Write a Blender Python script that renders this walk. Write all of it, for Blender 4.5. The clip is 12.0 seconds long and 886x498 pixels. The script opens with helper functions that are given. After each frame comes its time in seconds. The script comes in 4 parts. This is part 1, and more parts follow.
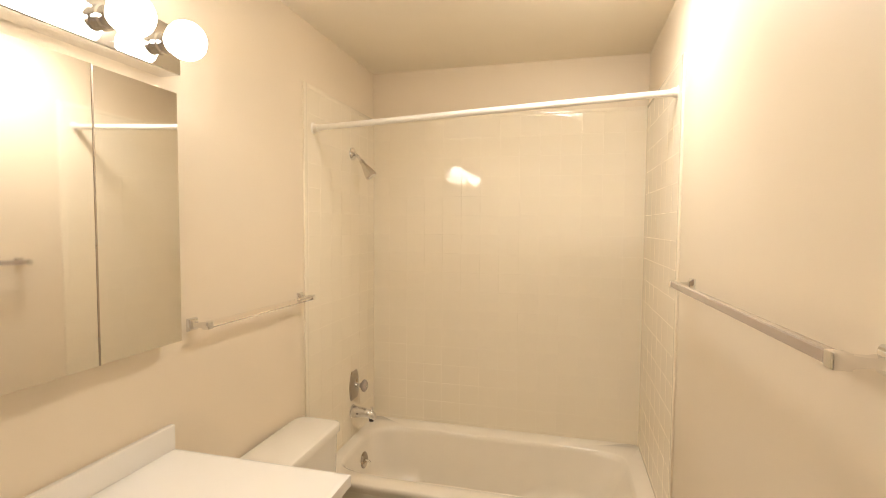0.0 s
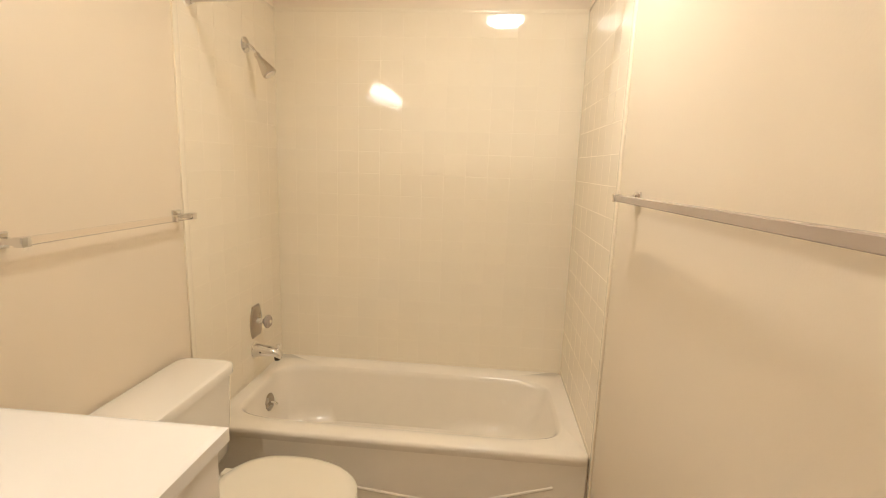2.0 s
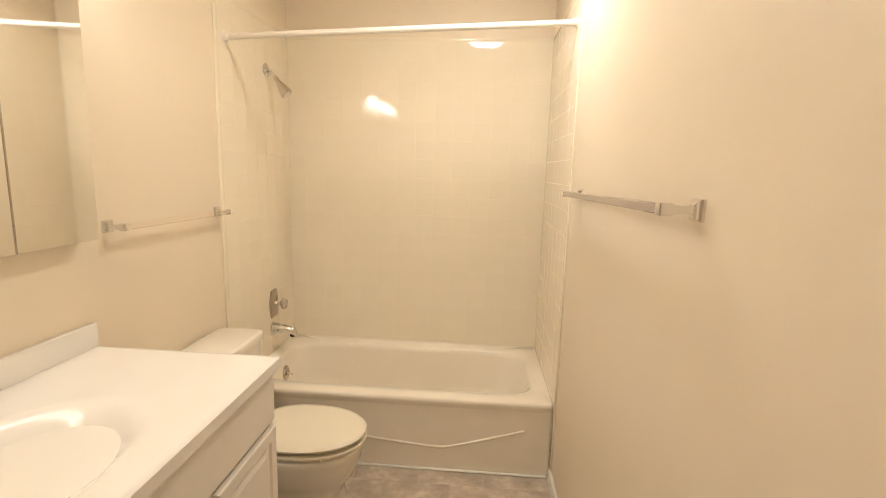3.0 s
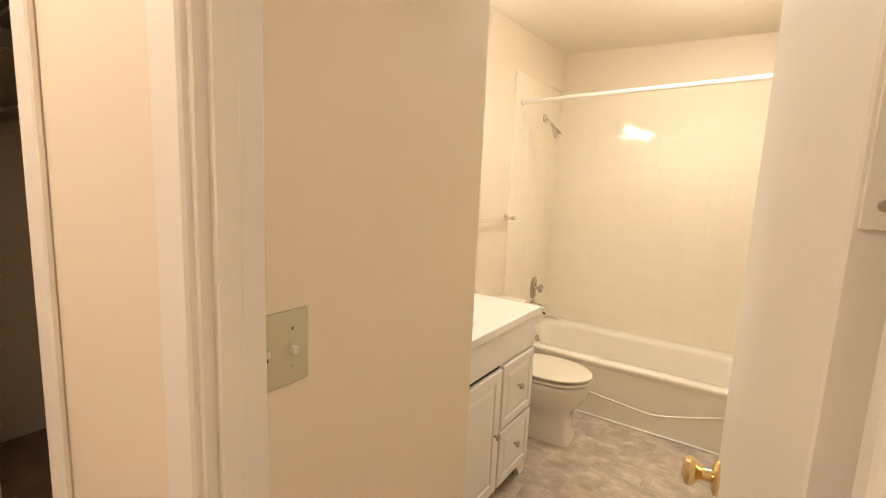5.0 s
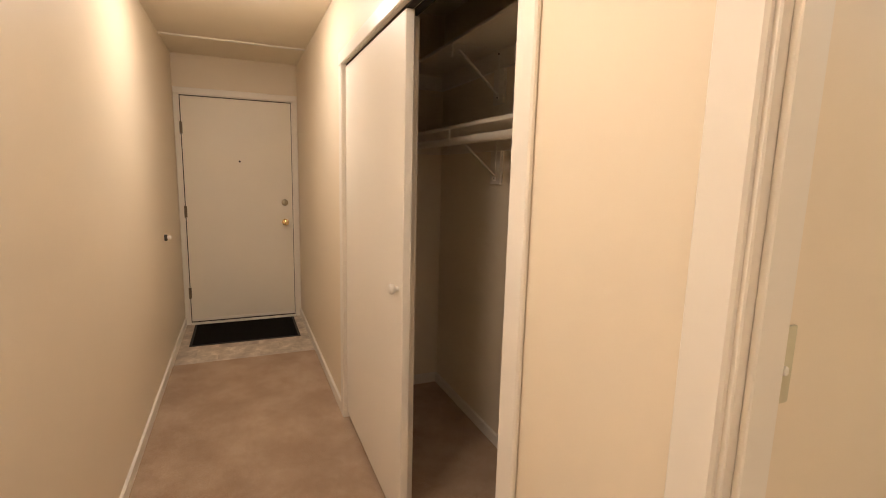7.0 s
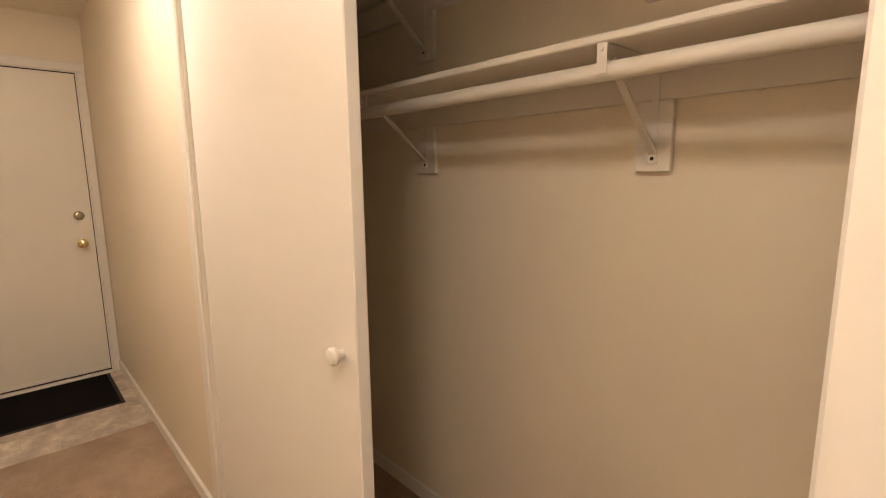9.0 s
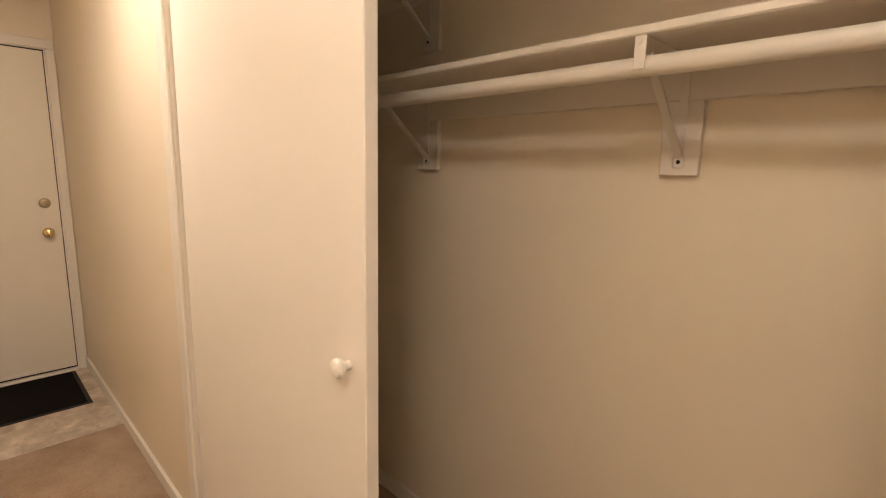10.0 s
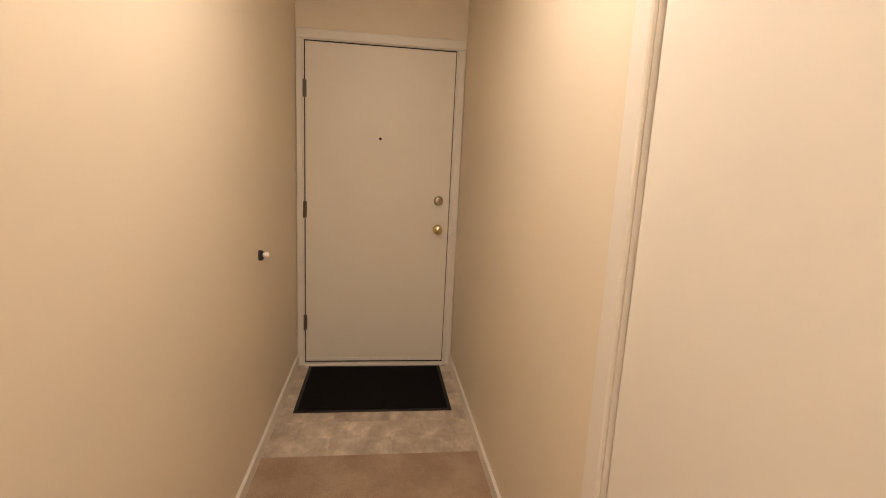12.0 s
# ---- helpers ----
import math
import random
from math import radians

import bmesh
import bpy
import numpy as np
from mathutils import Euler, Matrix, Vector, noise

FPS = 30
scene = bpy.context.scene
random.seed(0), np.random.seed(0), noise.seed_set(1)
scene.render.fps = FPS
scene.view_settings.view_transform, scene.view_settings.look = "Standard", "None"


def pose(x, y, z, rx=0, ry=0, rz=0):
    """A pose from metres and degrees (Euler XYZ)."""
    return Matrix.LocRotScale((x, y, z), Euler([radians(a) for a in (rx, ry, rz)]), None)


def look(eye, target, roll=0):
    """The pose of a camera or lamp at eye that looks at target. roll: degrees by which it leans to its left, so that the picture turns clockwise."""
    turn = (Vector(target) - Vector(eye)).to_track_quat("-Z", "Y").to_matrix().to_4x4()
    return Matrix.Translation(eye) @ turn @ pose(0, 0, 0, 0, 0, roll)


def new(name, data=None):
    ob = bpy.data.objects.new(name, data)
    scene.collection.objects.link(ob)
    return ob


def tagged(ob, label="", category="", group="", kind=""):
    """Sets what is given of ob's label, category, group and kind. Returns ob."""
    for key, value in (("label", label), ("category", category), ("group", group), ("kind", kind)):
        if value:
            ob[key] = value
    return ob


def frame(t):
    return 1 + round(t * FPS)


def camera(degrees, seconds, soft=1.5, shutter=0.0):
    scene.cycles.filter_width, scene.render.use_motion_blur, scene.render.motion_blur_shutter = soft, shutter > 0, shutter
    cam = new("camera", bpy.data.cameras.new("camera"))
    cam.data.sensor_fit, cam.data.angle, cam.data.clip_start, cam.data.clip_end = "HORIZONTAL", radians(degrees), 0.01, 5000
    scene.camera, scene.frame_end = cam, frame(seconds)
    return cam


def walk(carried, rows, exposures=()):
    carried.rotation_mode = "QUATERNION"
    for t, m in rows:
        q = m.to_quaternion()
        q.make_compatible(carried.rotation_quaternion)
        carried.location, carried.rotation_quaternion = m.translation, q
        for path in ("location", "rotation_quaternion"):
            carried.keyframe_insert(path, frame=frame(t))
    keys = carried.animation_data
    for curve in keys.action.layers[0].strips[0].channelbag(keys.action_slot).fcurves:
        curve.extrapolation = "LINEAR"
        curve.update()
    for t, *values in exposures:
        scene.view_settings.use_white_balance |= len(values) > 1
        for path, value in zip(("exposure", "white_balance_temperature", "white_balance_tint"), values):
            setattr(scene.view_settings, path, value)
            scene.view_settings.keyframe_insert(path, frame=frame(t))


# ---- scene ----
cam = camera(85.7, 12.0, soft=1.0)
PATH = [
    (0, (1.125, -2.692, 1.537), (0.629, -0.757, 1.437), 0.4),
    (0.5, (1.093, -2.606, 1.503), (0.789, -0.64, 1.297), 1.2),
    (1, (1.11, -2.426, 1.473), (0.855, -0.466, 1.167), 1.2),
    (1.5, (1.094, -2.355, 1.439), (0.853, -0.399, 1.093), 2.0),
    (2, (1.098, -2.424, 1.425), (0.922, -0.462, 1.081), 2.0),
    (2.5, (1.108, -2.612, 1.414), (1.008, -0.643, 1.078), 1.8),
    (2.7, (1.121, -2.697, 1.417), (1.019, -0.727, 1.084), 1.7),
    (4.3, (1.31, -3.493, 1.456), (0.605, -1.642, 1.18), 2.9),
    (4.5, (1.353, -3.555, 1.463), (0.542, -1.749, 1.18), 2.7),
    (5, (1.429, -3.681, 1.471), (0.326, -2.04, 1.169), 2.5),
    (5.5, (1.481, -3.804, 1.484), (0.1, -2.393, 1.164), 2.4),
    (6, (1.499, -3.887, 1.481), (-0.11, -2.742, 1.161), 1.9),
    (6.5, (1.435, -3.919, 1.474), (-0.334, -3.039, 1.163), 1.5),
    (6.7, (1.375, -3.919, 1.47), (-0.445, -3.148, 1.162), 1.5),
    (8.3, (0.653, -3.892, 1.413), (-1.046, -2.886, 1.096), -0.2),
    (8.5, (0.58, -3.886, 1.413), (-1.056, -2.78, 1.091), -0.4),
    (9, (0.462, -3.896, 1.42), (-0.994, -2.562, 1.102), -0.6),
    (9.5, (0.389, -3.911, 1.423), (-0.926, -2.437, 1.111), 0.0),
    (10, (0.343, -3.898, 1.421), (-1.045, -2.496, 1.089), 1.2),
    (10.5, (0.289, -3.891, 1.422), (-1.347, -2.799, 1.058), 2.3),
    (11, (0.138, -3.895, 1.409), (-1.689, -3.173, 1.033), 3.3),
    (11.5, (-0.147, -3.909, 1.416), (-2.057, -3.461, 1.028), 3.7),
    (12, (-0.473, -3.904, 1.406), (-2.423, -3.64, 1.048), 2.8),
]
walk(cam, [(t, look(eye, target, roll)) for t, eye, target, roll in PATH],
     exposures=[(0, -0.03), (2.7, 0.02), (4.3, 0.33), (6.7, 0.36), (8.3, 0.54), (9.5, 0.6), (11, 0.56), (12, 0.48)])

# ---- plan (metres) ----
W = 1.53            # bathroom width, west wall at x = 0
NH, NI = -3.395, -3.315   # hall north wall: hall face, inner face
S = -4.431          # hall south wall face
XW = -3.585         # entry wall face
XE = 2.6            # far end of the hall
CEIL = 2.43
HF = 0.03           # hall floor (carpet) height
AX, AY = 0.85, -2.67      # free end of the wall with the switch
CB = -2.70          # closet back wall face
CL, CR = -1.67, 0.76      # closet ends
C0, C1, CH = -1.378, 0.398, 2.02   # closet opening
B0, B1, BH = 0.911, 1.508, 2.05      # bathroom doorway, clear of its lining
D0, D1, DH = -4.375, -3.458, 2.08   # entry door leaf
TUB_F, RIM, TILE_TOP = -0.76, 0.369, 2.14


# ---- world and lights ----
world = bpy.data.worlds.new("world")
scene.world = world
world.use_nodes = True
world.node_tree.nodes["Background"].inputs[0].default_value = (0.02, 0.018, 0.015, 1)
WARM = (1.0, 0.96, 0.905)
HALL_WARM = (1.0, 0.88, 0.79)
BULB_POWER, DOME_POWER, HALL_POWER, CLOSET_SIDE_POWER = 3.5, 11.0, 6.1, 5.7


# ---- materials ----
def material(name, color, rough=0.5, metal=0.0, vary=0.06, vary_scale=6.0, grain=60.0, bump=0.05, dist=0.002,
             coat=0.0, spec=0.5, per_object=0.0, tint=None):
    m = bpy.data.materials.new(name)
    m.use_nodes = True
    nt = m.node_tree
    n, l = nt.nodes, nt.links
    b = n["Principled BSDF"]
    b.inputs["Roughness"].default_value = rough
    b.inputs["Metallic"].default_value = metal
    b.inputs["Coat Weight"].default_value = coat
    b.inputs["Coat Roughness"].default_value = 0.08
    b.inputs["Specular IOR Level"].default_value = spec
    tc = n.new("ShaderNodeTexCoord")
    big = n.new("ShaderNodeTexNoise")
    big.inputs["Scale"].default_value = vary_scale
    big.inputs["Detail"].default_value = 5
    l.new(tc.outputs["Object"], big.inputs["Vector"])
    ramp = n.new("ShaderNodeMix")
    ramp.data_type = "RGBA"
    dark = tint or tuple(c * (1 - vary) for c in color)
    light = tuple(min(1, c * (1 + vary)) for c in color)
    ramp.inputs["A"].default_value = (*dark, 1)
    ramp.inputs["B"].default_value = (*light, 1)
    l.new(big.outputs["Fac"], ramp.inputs["Factor"])
    col = ramp.outputs["Result"]
    if per_object:
        info = n.new("ShaderNodeObjectInfo")
        hsv = n.new("ShaderNodeHueSaturation")
        mr = n.new("ShaderNodeMapRange")
        mr.inputs["To Min"].default_value = 1 - per_object
        mr.inputs["To Max"].default_value = 1 + per_object
        l.new(info.outputs["Random"], mr.inputs["Value"])
        l.new(mr.outputs["Result"], hsv.inputs["Value"])
        l.new(col, hsv.inputs["Color"])
        col = hsv.outputs["Color"]
    l.new(col, b.inputs["Base Color"])
    fine = n.new("ShaderNodeTexNoise")
    fine.inputs["Scale"].default_value = grain
    fine.inputs["Detail"].default_value = 4
    l.new(tc.outputs["Object"], fine.inputs["Vector"])
    bp = n.new("ShaderNodeBump")
    bp.inputs["Strength"].default_value = bump
    bp.inputs["Distance"].default_value = dist
    l.new(fine.outputs["Fac"], bp.inputs["Height"])
    l.new(bp.outputs["Normal"], b.inputs["Normal"])
    rr = n.new("ShaderNodeMapRange")
    rr.inputs["To Min"].default_value = max(0, rough - 0.05)
    rr.inputs["To Max"].default_value = min(1, rough + 0.05)
    l.new(big.outputs["Fac"], rr.inputs["Value"])
    l.new(rr.outputs["Result"], b.inputs["Roughness"])
    return m


def glow(name, color, strength):
    m = bpy.data.materials.new(name)
    m.use_nodes = True
    b = m.node_tree.nodes["Principled BSDF"]
    b.inputs["Base Color"].default_value = (0.9, 0.88, 0.84, 1)
    b.inputs["Emission Color"].default_value = (*color, 1)
    b.inputs["Emission Strength"].default_value = strength
    return m


def glassy(name, color, rough=0.02, ior=1.49):
    m = bpy.data.materials.new(name)
    m.use_nodes = True
    b = m.node_tree.nodes["Principled BSDF"]
    b.inputs["Base Color"].default_value = (*color, 1)
    b.inputs["Transmission Weight"].default_value = 1.0
    b.inputs["Roughness"].default_value = rough
    b.inputs["IOR"].default_value = ior
    return m


def stone_vinyl(name):
    """Grey-brown stone-look vinyl: clouds, streaks and pale veins, each piece a little different."""
    m = bpy.data.materials.new(name)
    m.use_nodes = True
    nt = m.node_tree
    n, l = nt.nodes, nt.links
    b = n["Principled BSDF"]
    b.inputs["Roughness"].default_value = 0.38
    geo = n.new("ShaderNodeNewGeometry")
    info = n.new("ShaderNodeObjectInfo")
    off = n.new("ShaderNodeVectorMath")
    off.operation = "MULTIPLY_ADD"
    off.inputs[1].default_value = (1, 1, 1)
    comb = n.new("ShaderNodeCombineXYZ")
    mul = n.new("ShaderNodeMath")
    mul.operation = "MULTIPLY"
    mul.inputs[1].default_value = 37.0
    l.new(info.outputs["Random"], mul.inputs[0])
    l.new(mul.outputs[0], comb.inputs["X"])
    l.new(mul.outputs[0], comb.inputs["Z"])
    l.new(geo.outputs["Position"], off.inputs[0])
    l.new(comb.outputs[0], off.inputs[2])
    stretch = n.new("ShaderNodeMapping")
    stretch.inputs["Scale"].default_value = (9, 11, 9)
    l.new(off.outputs[0], stretch.inputs["Vector"])
    cloud = n.new("ShaderNodeTexNoise")
    cloud.inputs["Scale"].default_value = 1.0
    cloud.inputs["Detail"].default_value = 8
    cloud.inputs["Roughness"].default_value = 0.65
    cloud.inputs["Distortion"].default_value = 0.12
    l.new(stretch.outputs[0], cloud.inputs["Vector"])
    cr = n.new("ShaderNodeValToRGB")
    cr.color_ramp.elements[0].position = 0.3
    cr.color_ramp.elements[0].color = (0.35, 0.28, 0.215, 1)
    cr.color_ramp.elements[1].position = 0.72
    cr.color_ramp.elements[1].color = (0.76, 0.665, 0.54, 1)
    mid = cr.color_ramp.elements.new(0.52)
    mid.color = (0.53, 0.44, 0.345, 1)
    l.new(cloud.outputs["Fac"], cr.inputs["Fac"])
    hsv = n.new("ShaderNodeHueSaturation")
    mr = n.new("ShaderNodeMapRange")
    mr.inputs["To Min"].default_value = 0.92
    mr.inputs["To Max"].default_value = 1.08
    l.new(info.outputs["Random"], mr.inputs["Value"])
    l.new(mr.outputs["Result"], hsv.inputs["Value"])
    l.new(cr.outputs["Color"], hsv.inputs["Color"])
    l.new(hsv.outputs["Color"], b.inputs["Base Color"])
    bp = n.new("ShaderNodeBump")
    bp.inputs["Strength"].default_value = 0.15
    bp.inputs["Distance"].default_value = 0.001
    l.new(cloud.outputs["Fac"], bp.inputs["Height"])
    l.new(bp.outputs["Normal"], b.inputs["Normal"])
    return m


def pile_carpet(name):
    """Beige-brown cut-pile carpet with trodden patches and tuft grain."""
    m = material(name, (0.46, 0.325, 0.23), rough=0.95, vary=0.16, vary_scale=4.5, grain=380, bump=0.9, dist=0.006, spec=0.1)
    nt = m.node_tree
    n, l = nt.nodes, nt.links
    b = n["Principled BSDF"]
    b.inputs["Sheen Weight"].default_value = 0.15
    tuft = n.new("ShaderNodeTexNoise")
    tuft.inputs["Scale"].default_value = 160
    tuft.inputs["Detail"].default_value = 3
    tc = n.new("ShaderNodeTexCoord")
    l.new(tc.outputs["Object"], tuft.inputs["Vector"])
    patch = n.new("ShaderNodeTexNoise")
    patch.inputs["Scale"].default_value = 3.2
    patch.inputs["Detail"].default_value = 6
    patch.inputs["Roughness"].default_value = 0.7
    l.new(tc.outputs["Object"], patch.inputs["Vector"])
    steep = n.new("ShaderNodeMapRange")
    steep.inputs["From Min"].default_value = 0.38
    steep.inputs["From Max"].default_value = 0.64
    l.new(patch.outputs["Fac"], steep.inputs["Value"])
    blend = n.new("ShaderNodeMix")
    blend.data_type = "RGBA"
    blend.inputs["A"].default_value = (0.40, 0.27, 0.175, 1)
    blend.inputs["B"].default_value = (0.53, 0.385, 0.265, 1)
    l.new(steep.outputs["Result"], blend.inputs["Factor"])
    old = blend.outputs["Result"]
    mix = n.new("ShaderNodeMix")
    mix.data_type = "RGBA"
    mix.blend_type = "MULTIPLY"
    mix.inputs["Factor"].default_value = 0.45
    rmp = n.new("ShaderNodeValToRGB")
    rmp.color_ramp.elements[0].position = 0.3
    rmp.color_ramp.elements[0].color = (0.55, 0.5, 0.46, 1)
    rmp.color_ramp.elements[1].position = 0.7
    l.new(tuft.outputs["Fac"], rmp.inputs["Fac"])
    l.new(old, mix.inputs["A"])
    l.new(rmp.outputs["Color"], mix.inputs["B"])
    l.new(mix.outputs["Result"], b.inputs["Base Color"])
    return m


HALL_PAINT = material("hall_wall_paint", (0.815, 0.708, 0.552), rough=0.5, vary=0.03, vary_scale=2.2, grain=170, bump=0.12, dist=0.0015)
PAINT = material("wall_paint", (0.82, 0.708, 0.55), rough=0.5, vary=0.025, vary_scale=2.5, grain=170, bump=0.12, dist=0.0015)
CEILING = material("ceiling_paint", (0.88, 0.79, 0.64), rough=0.8, vary=0.03, vary_scale=3, grain=120, bump=0.35, dist=0.002)
TRIM = material("trim_paint", (0.83, 0.77, 0.68), rough=0.38, vary=0.03, vary_scale=8, grain=40, bump=0.05)
LEAF = material("door_paint", (0.83, 0.77, 0.68), rough=0.45, vary=0.025, vary_scale=3, grain=90, bump=0.06)
ENTRY_PAINT = material("entry_door_paint", (0.84, 0.775, 0.66), rough=0.42, vary=0.03, vary_scale=3, grain=90, bump=0.08)
TILE = material("glazed_tile", (0.89, 0.795, 0.63), rough=0.05, vary=0.015, vary_scale=10, grain=9, bump=0.03, dist=0.002, per_object=0.008)
GROUT = material("grout", (0.89, 0.795, 0.63), rough=0.45, vary=0.02, vary_scale=20, grain=300, bump=0.08)
PORCELAIN = material("porcelain", (0.84, 0.78, 0.68), rough=0.09, vary=0.015, grain=5, bump=0.01, coat=0.4)
ENAMEL = material("tub_enamel", (0.88, 0.80, 0.67), rough=0.14, vary=0.03, vary_scale=9, grain=30, bump=0.03, coat=0.3)
SEAT = material("seat_plastic", (0.80, 0.72, 0.57), rough=0.2, vary=0.02, grain=30, bump=0.01)
MARBLE = material("cultured_marble", (0.86, 0.82, 0.76), rough=0.12, vary=0.02, vary_scale=8, grain=20, bump=0.01, coat=0.4)
CABINET = material("cabinet_paint", (0.83, 0.78, 0.70), rough=0.35, vary=0.02, vary_scale=6, grain=60, bump=0.03)
CHROME = material("chrome", (0.78, 0.77, 0.76), rough=0.05, metal=1.0, vary=0.03, grain=40, bump=0.01)
NICKEL = material("brushed_nickel", (0.5, 0.44, 0.37), rough=0.28, metal=1.0, vary=0.05, grain=90, bump=0.03)
SATIN = material("satin_nickel", (0.66, 0.61, 0.55), rough=0.22, metal=1.0, vary=0.05, grain=90, bump=0.02)
BRASS = material("polished_brass", (0.78, 0.61, 0.32), rough=0.2, metal=1.0, vary=0.06, grain=60, bump=0.02)
AGED_BRASS = material("aged_brass", (0.5, 0.43, 0.31), rough=0.34, metal=1.0, vary=0.12, grain=60, bump=0.04)
STEEL = material("painted_steel", (0.78, 0.72, 0.63), rough=0.4, vary=0.04, grain=80, bump=0.05)
SHELF = material("shelf_paint", (0.79, 0.72, 0.62), rough=0.42, vary=0.03, vary_scale=5, grain=60, bump=0.08)
IVORY = material("ivory_plastic", (0.58, 0.53, 0.36), rough=0.3, vary=0.02, grain=60, bump=0.02)
# near-black: painted shade of gaps and holes, also parts dark in themselves
DARK = material("near_black_shade_and_parts", (0.03, 0.022, 0.018), rough=0.7, vary=0.1, grain=80, bump=0.1)
RUBBER = material("mat_rubber", (0.008, 0.006, 0.006), rough=0.6, vary=0.15, vary_scale=30, grain=150, bump=0.3)
NAP = material("mat_fibre", (0.009, 0.007, 0.006), rough=0.95, vary=0.3, vary_scale=40, grain=400, bump=0.9, dist=0.004, spec=0.15)
CAULK = material("caulk", (0.82, 0.77, 0.68), rough=0.5, vary=0.05, grain=100, bump=0.2)
VINYL = stone_vinyl("stone_vinyl")
CARPET = pile_carpet("pile_carpet")
ACRYLIC = glassy("clear_acrylic", (0.97, 0.94, 0.9), 0.06, 1.3)
CLOUDY = material("cloudy_acrylic", (0.64, 0.54, 0.46), rough=0.16, vary=0.04, vary_scale=12, grain=60, bump=0.03, coat=0.3)
CLOUDY.node_tree.nodes["Principled BSDF"].inputs["Transmission Weight"].default_value = 0.45
CLOUDY.node_tree.nodes["Principled BSDF"].inputs["IOR"].default_value = 1.3
CLEAR = material("clear_bar", (0.97, 0.94, 0.9), rough=0.05, vary=0.02, vary_scale=12, grain=60, bump=0.02)
CLEAR.node_tree.nodes["Principled BSDF"].inputs["Transmission Weight"].default_value = 1.0
CLEAR.node_tree.nodes["Principled BSDF"].inputs["IOR"].default_value = 1.06
MIRROR = material("mirror_silver", (0.92, 0.91, 0.88), rough=0.02, metal=1.0, vary=0.005, grain=2, bump=0.0)
BULB = glow("bulb_glass", WARM, BULB_POWER * 6)
DOME = glow("bath_dome_glass", WARM, DOME_POWER * 6)
HALL_DOME = glow("hall_dome_glass", HALL_WARM, HALL_POWER * 6)
CLOSET_SIDE_DOME = glow("closet_side_dome_glass", HALL_WARM, CLOSET_SIDE_POWER * 6)


# ---- mesh helpers ----
def box_into(bm, lo, hi, bevel=0.0, seg=1):
    r = bmesh.ops.create_cube(bm, size=1.0)
    vs = r["verts"]
    for v in vs:
        v.co = Vector([lo[i] + (v.co[i] + 0.5) * (hi[i] - lo[i]) for i in range(3)])
    if bevel:
        es = list({e for v in vs for e in v.link_edges})
        bmesh.ops.bevel(bm, geom=es, offset=bevel, segments=seg, affect="EDGES", profile=0.6)
    return bm


def box(lo, hi, bevel=0.0, seg=1):
    return box_into(bmesh.new(), lo, hi, bevel, seg)


def lathe_into(bm, profile, m=None, steps=24):
    """profile: (radius, height) along local z; m places it."""
    m = m or Matrix()
    rings = []
    for r, z in profile:
        if r < 1e-5:
            rings.append([bm.verts.new(m @ Vector((0, 0, z)))])
        else:
            rings.append([bm.verts.new(m @ Vector((r * math.cos(2 * math.pi * k / steps), r * math.sin(2 * math.pi * k / steps), z))) for k in range(steps)])
    for a, b in zip(rings, rings[1:]):
        for k in range(steps):
            j = (k + 1) % steps
            q = [a[k % len(a)], a[j % len(a)], b[j % len(b)], b[k % len(b)]]
            q = list(dict.fromkeys(q))
            if len(q) > 2:
                bm.faces.new(q)
    for ring, flip in ((rings[0], True), (rings[-1], False)):
        if len(ring) > 1:
            bm.faces.new(ring[::-1] if flip else ring)
    return bm


def lathe(profile, m=None, steps=24):
    return lathe_into(bmesh.new(), profile, m, steps)


def tube_into(bm, pts, r, steps=12):
    """A round bar along points, radius a number or one for each point."""
    pts = [Vector(p) for p in pts]
    rs = r if isinstance(r, (list, tuple)) else [r] * len(pts)
    rings = []
    up = None
    for i, p in enumerate(pts):
        d = (pts[min(i + 1, len(pts) - 1)] - pts[max(i - 1, 0)]).normalized()
        if up is None:
            up = Vector((0, 0, 1)) if abs(d.z) < 0.9 else Vector((1, 0, 0))
        a = d.cross(up).normalized()
        b = a.cross(d).normalized()
        up = b
        rings.append([bm.verts.new(p + rs[i] * (a * math.cos(2 * math.pi * k / steps) + b * math.sin(2 * math.pi * k / steps))) for k in range(steps)])
    for a, b in zip(rings, rings[1:]):
        for k in range(steps):
            bm.faces.new((a[k], a[(k + 1) % steps], b[(k + 1) % steps], b[k]))
    bm.faces.new(rings[0][::-1])
    bm.faces.new(rings[-1])
    return bm


def tube(pts, r, steps=12):
    return tube_into(bmesh.new(), pts, r, steps)


def loft(rings, cap0=True, cap1=True):
    """Skin over rings of points with equal counts."""
    bm = bmesh.new()
    vs = [[bm.verts.new(p) for p in ring] for ring in rings]
    n = len(vs[0])
    for a, b in zip(vs, vs[1:]):
        for k in range(n):
            bm.faces.new((a[k], a[(k + 1) % n], b[(k + 1) % n], b[k]))
    if cap0:
        bm.faces.new(vs[0][::-1])
    if cap1:
        bm.faces.new(vs[-1])
    return bm


def superellipse(cx, cy, rx, ry, z, n=40, p=2.0):
    out = []
    for k in range(n):
        a = 2 * math.pi * k / n
        c, s = math.cos(a), math.sin(a)
        out.append((cx + rx * math.copysign(abs(c) ** (2 / p), c), cy + ry * math.copysign(abs(s) ** (2 / p), s), z))
    return out


def link(name, bm, mat, smooth=25):
    me = bpy.data.meshes.new(name)
    bmesh.ops.recalc_face_normals(bm, faces=bm.faces[:])
    if smooth:
        for f in bm.faces:
            f.smooth = True
        for e in bm.edges:
            if len(e.link_faces) == 2 and e.calc_face_angle(0) > radians(smooth):
                e.smooth = False
    bm.to_mesh(me)
    bm.free()
    me.materials.append(mat)
    return new(name, me)


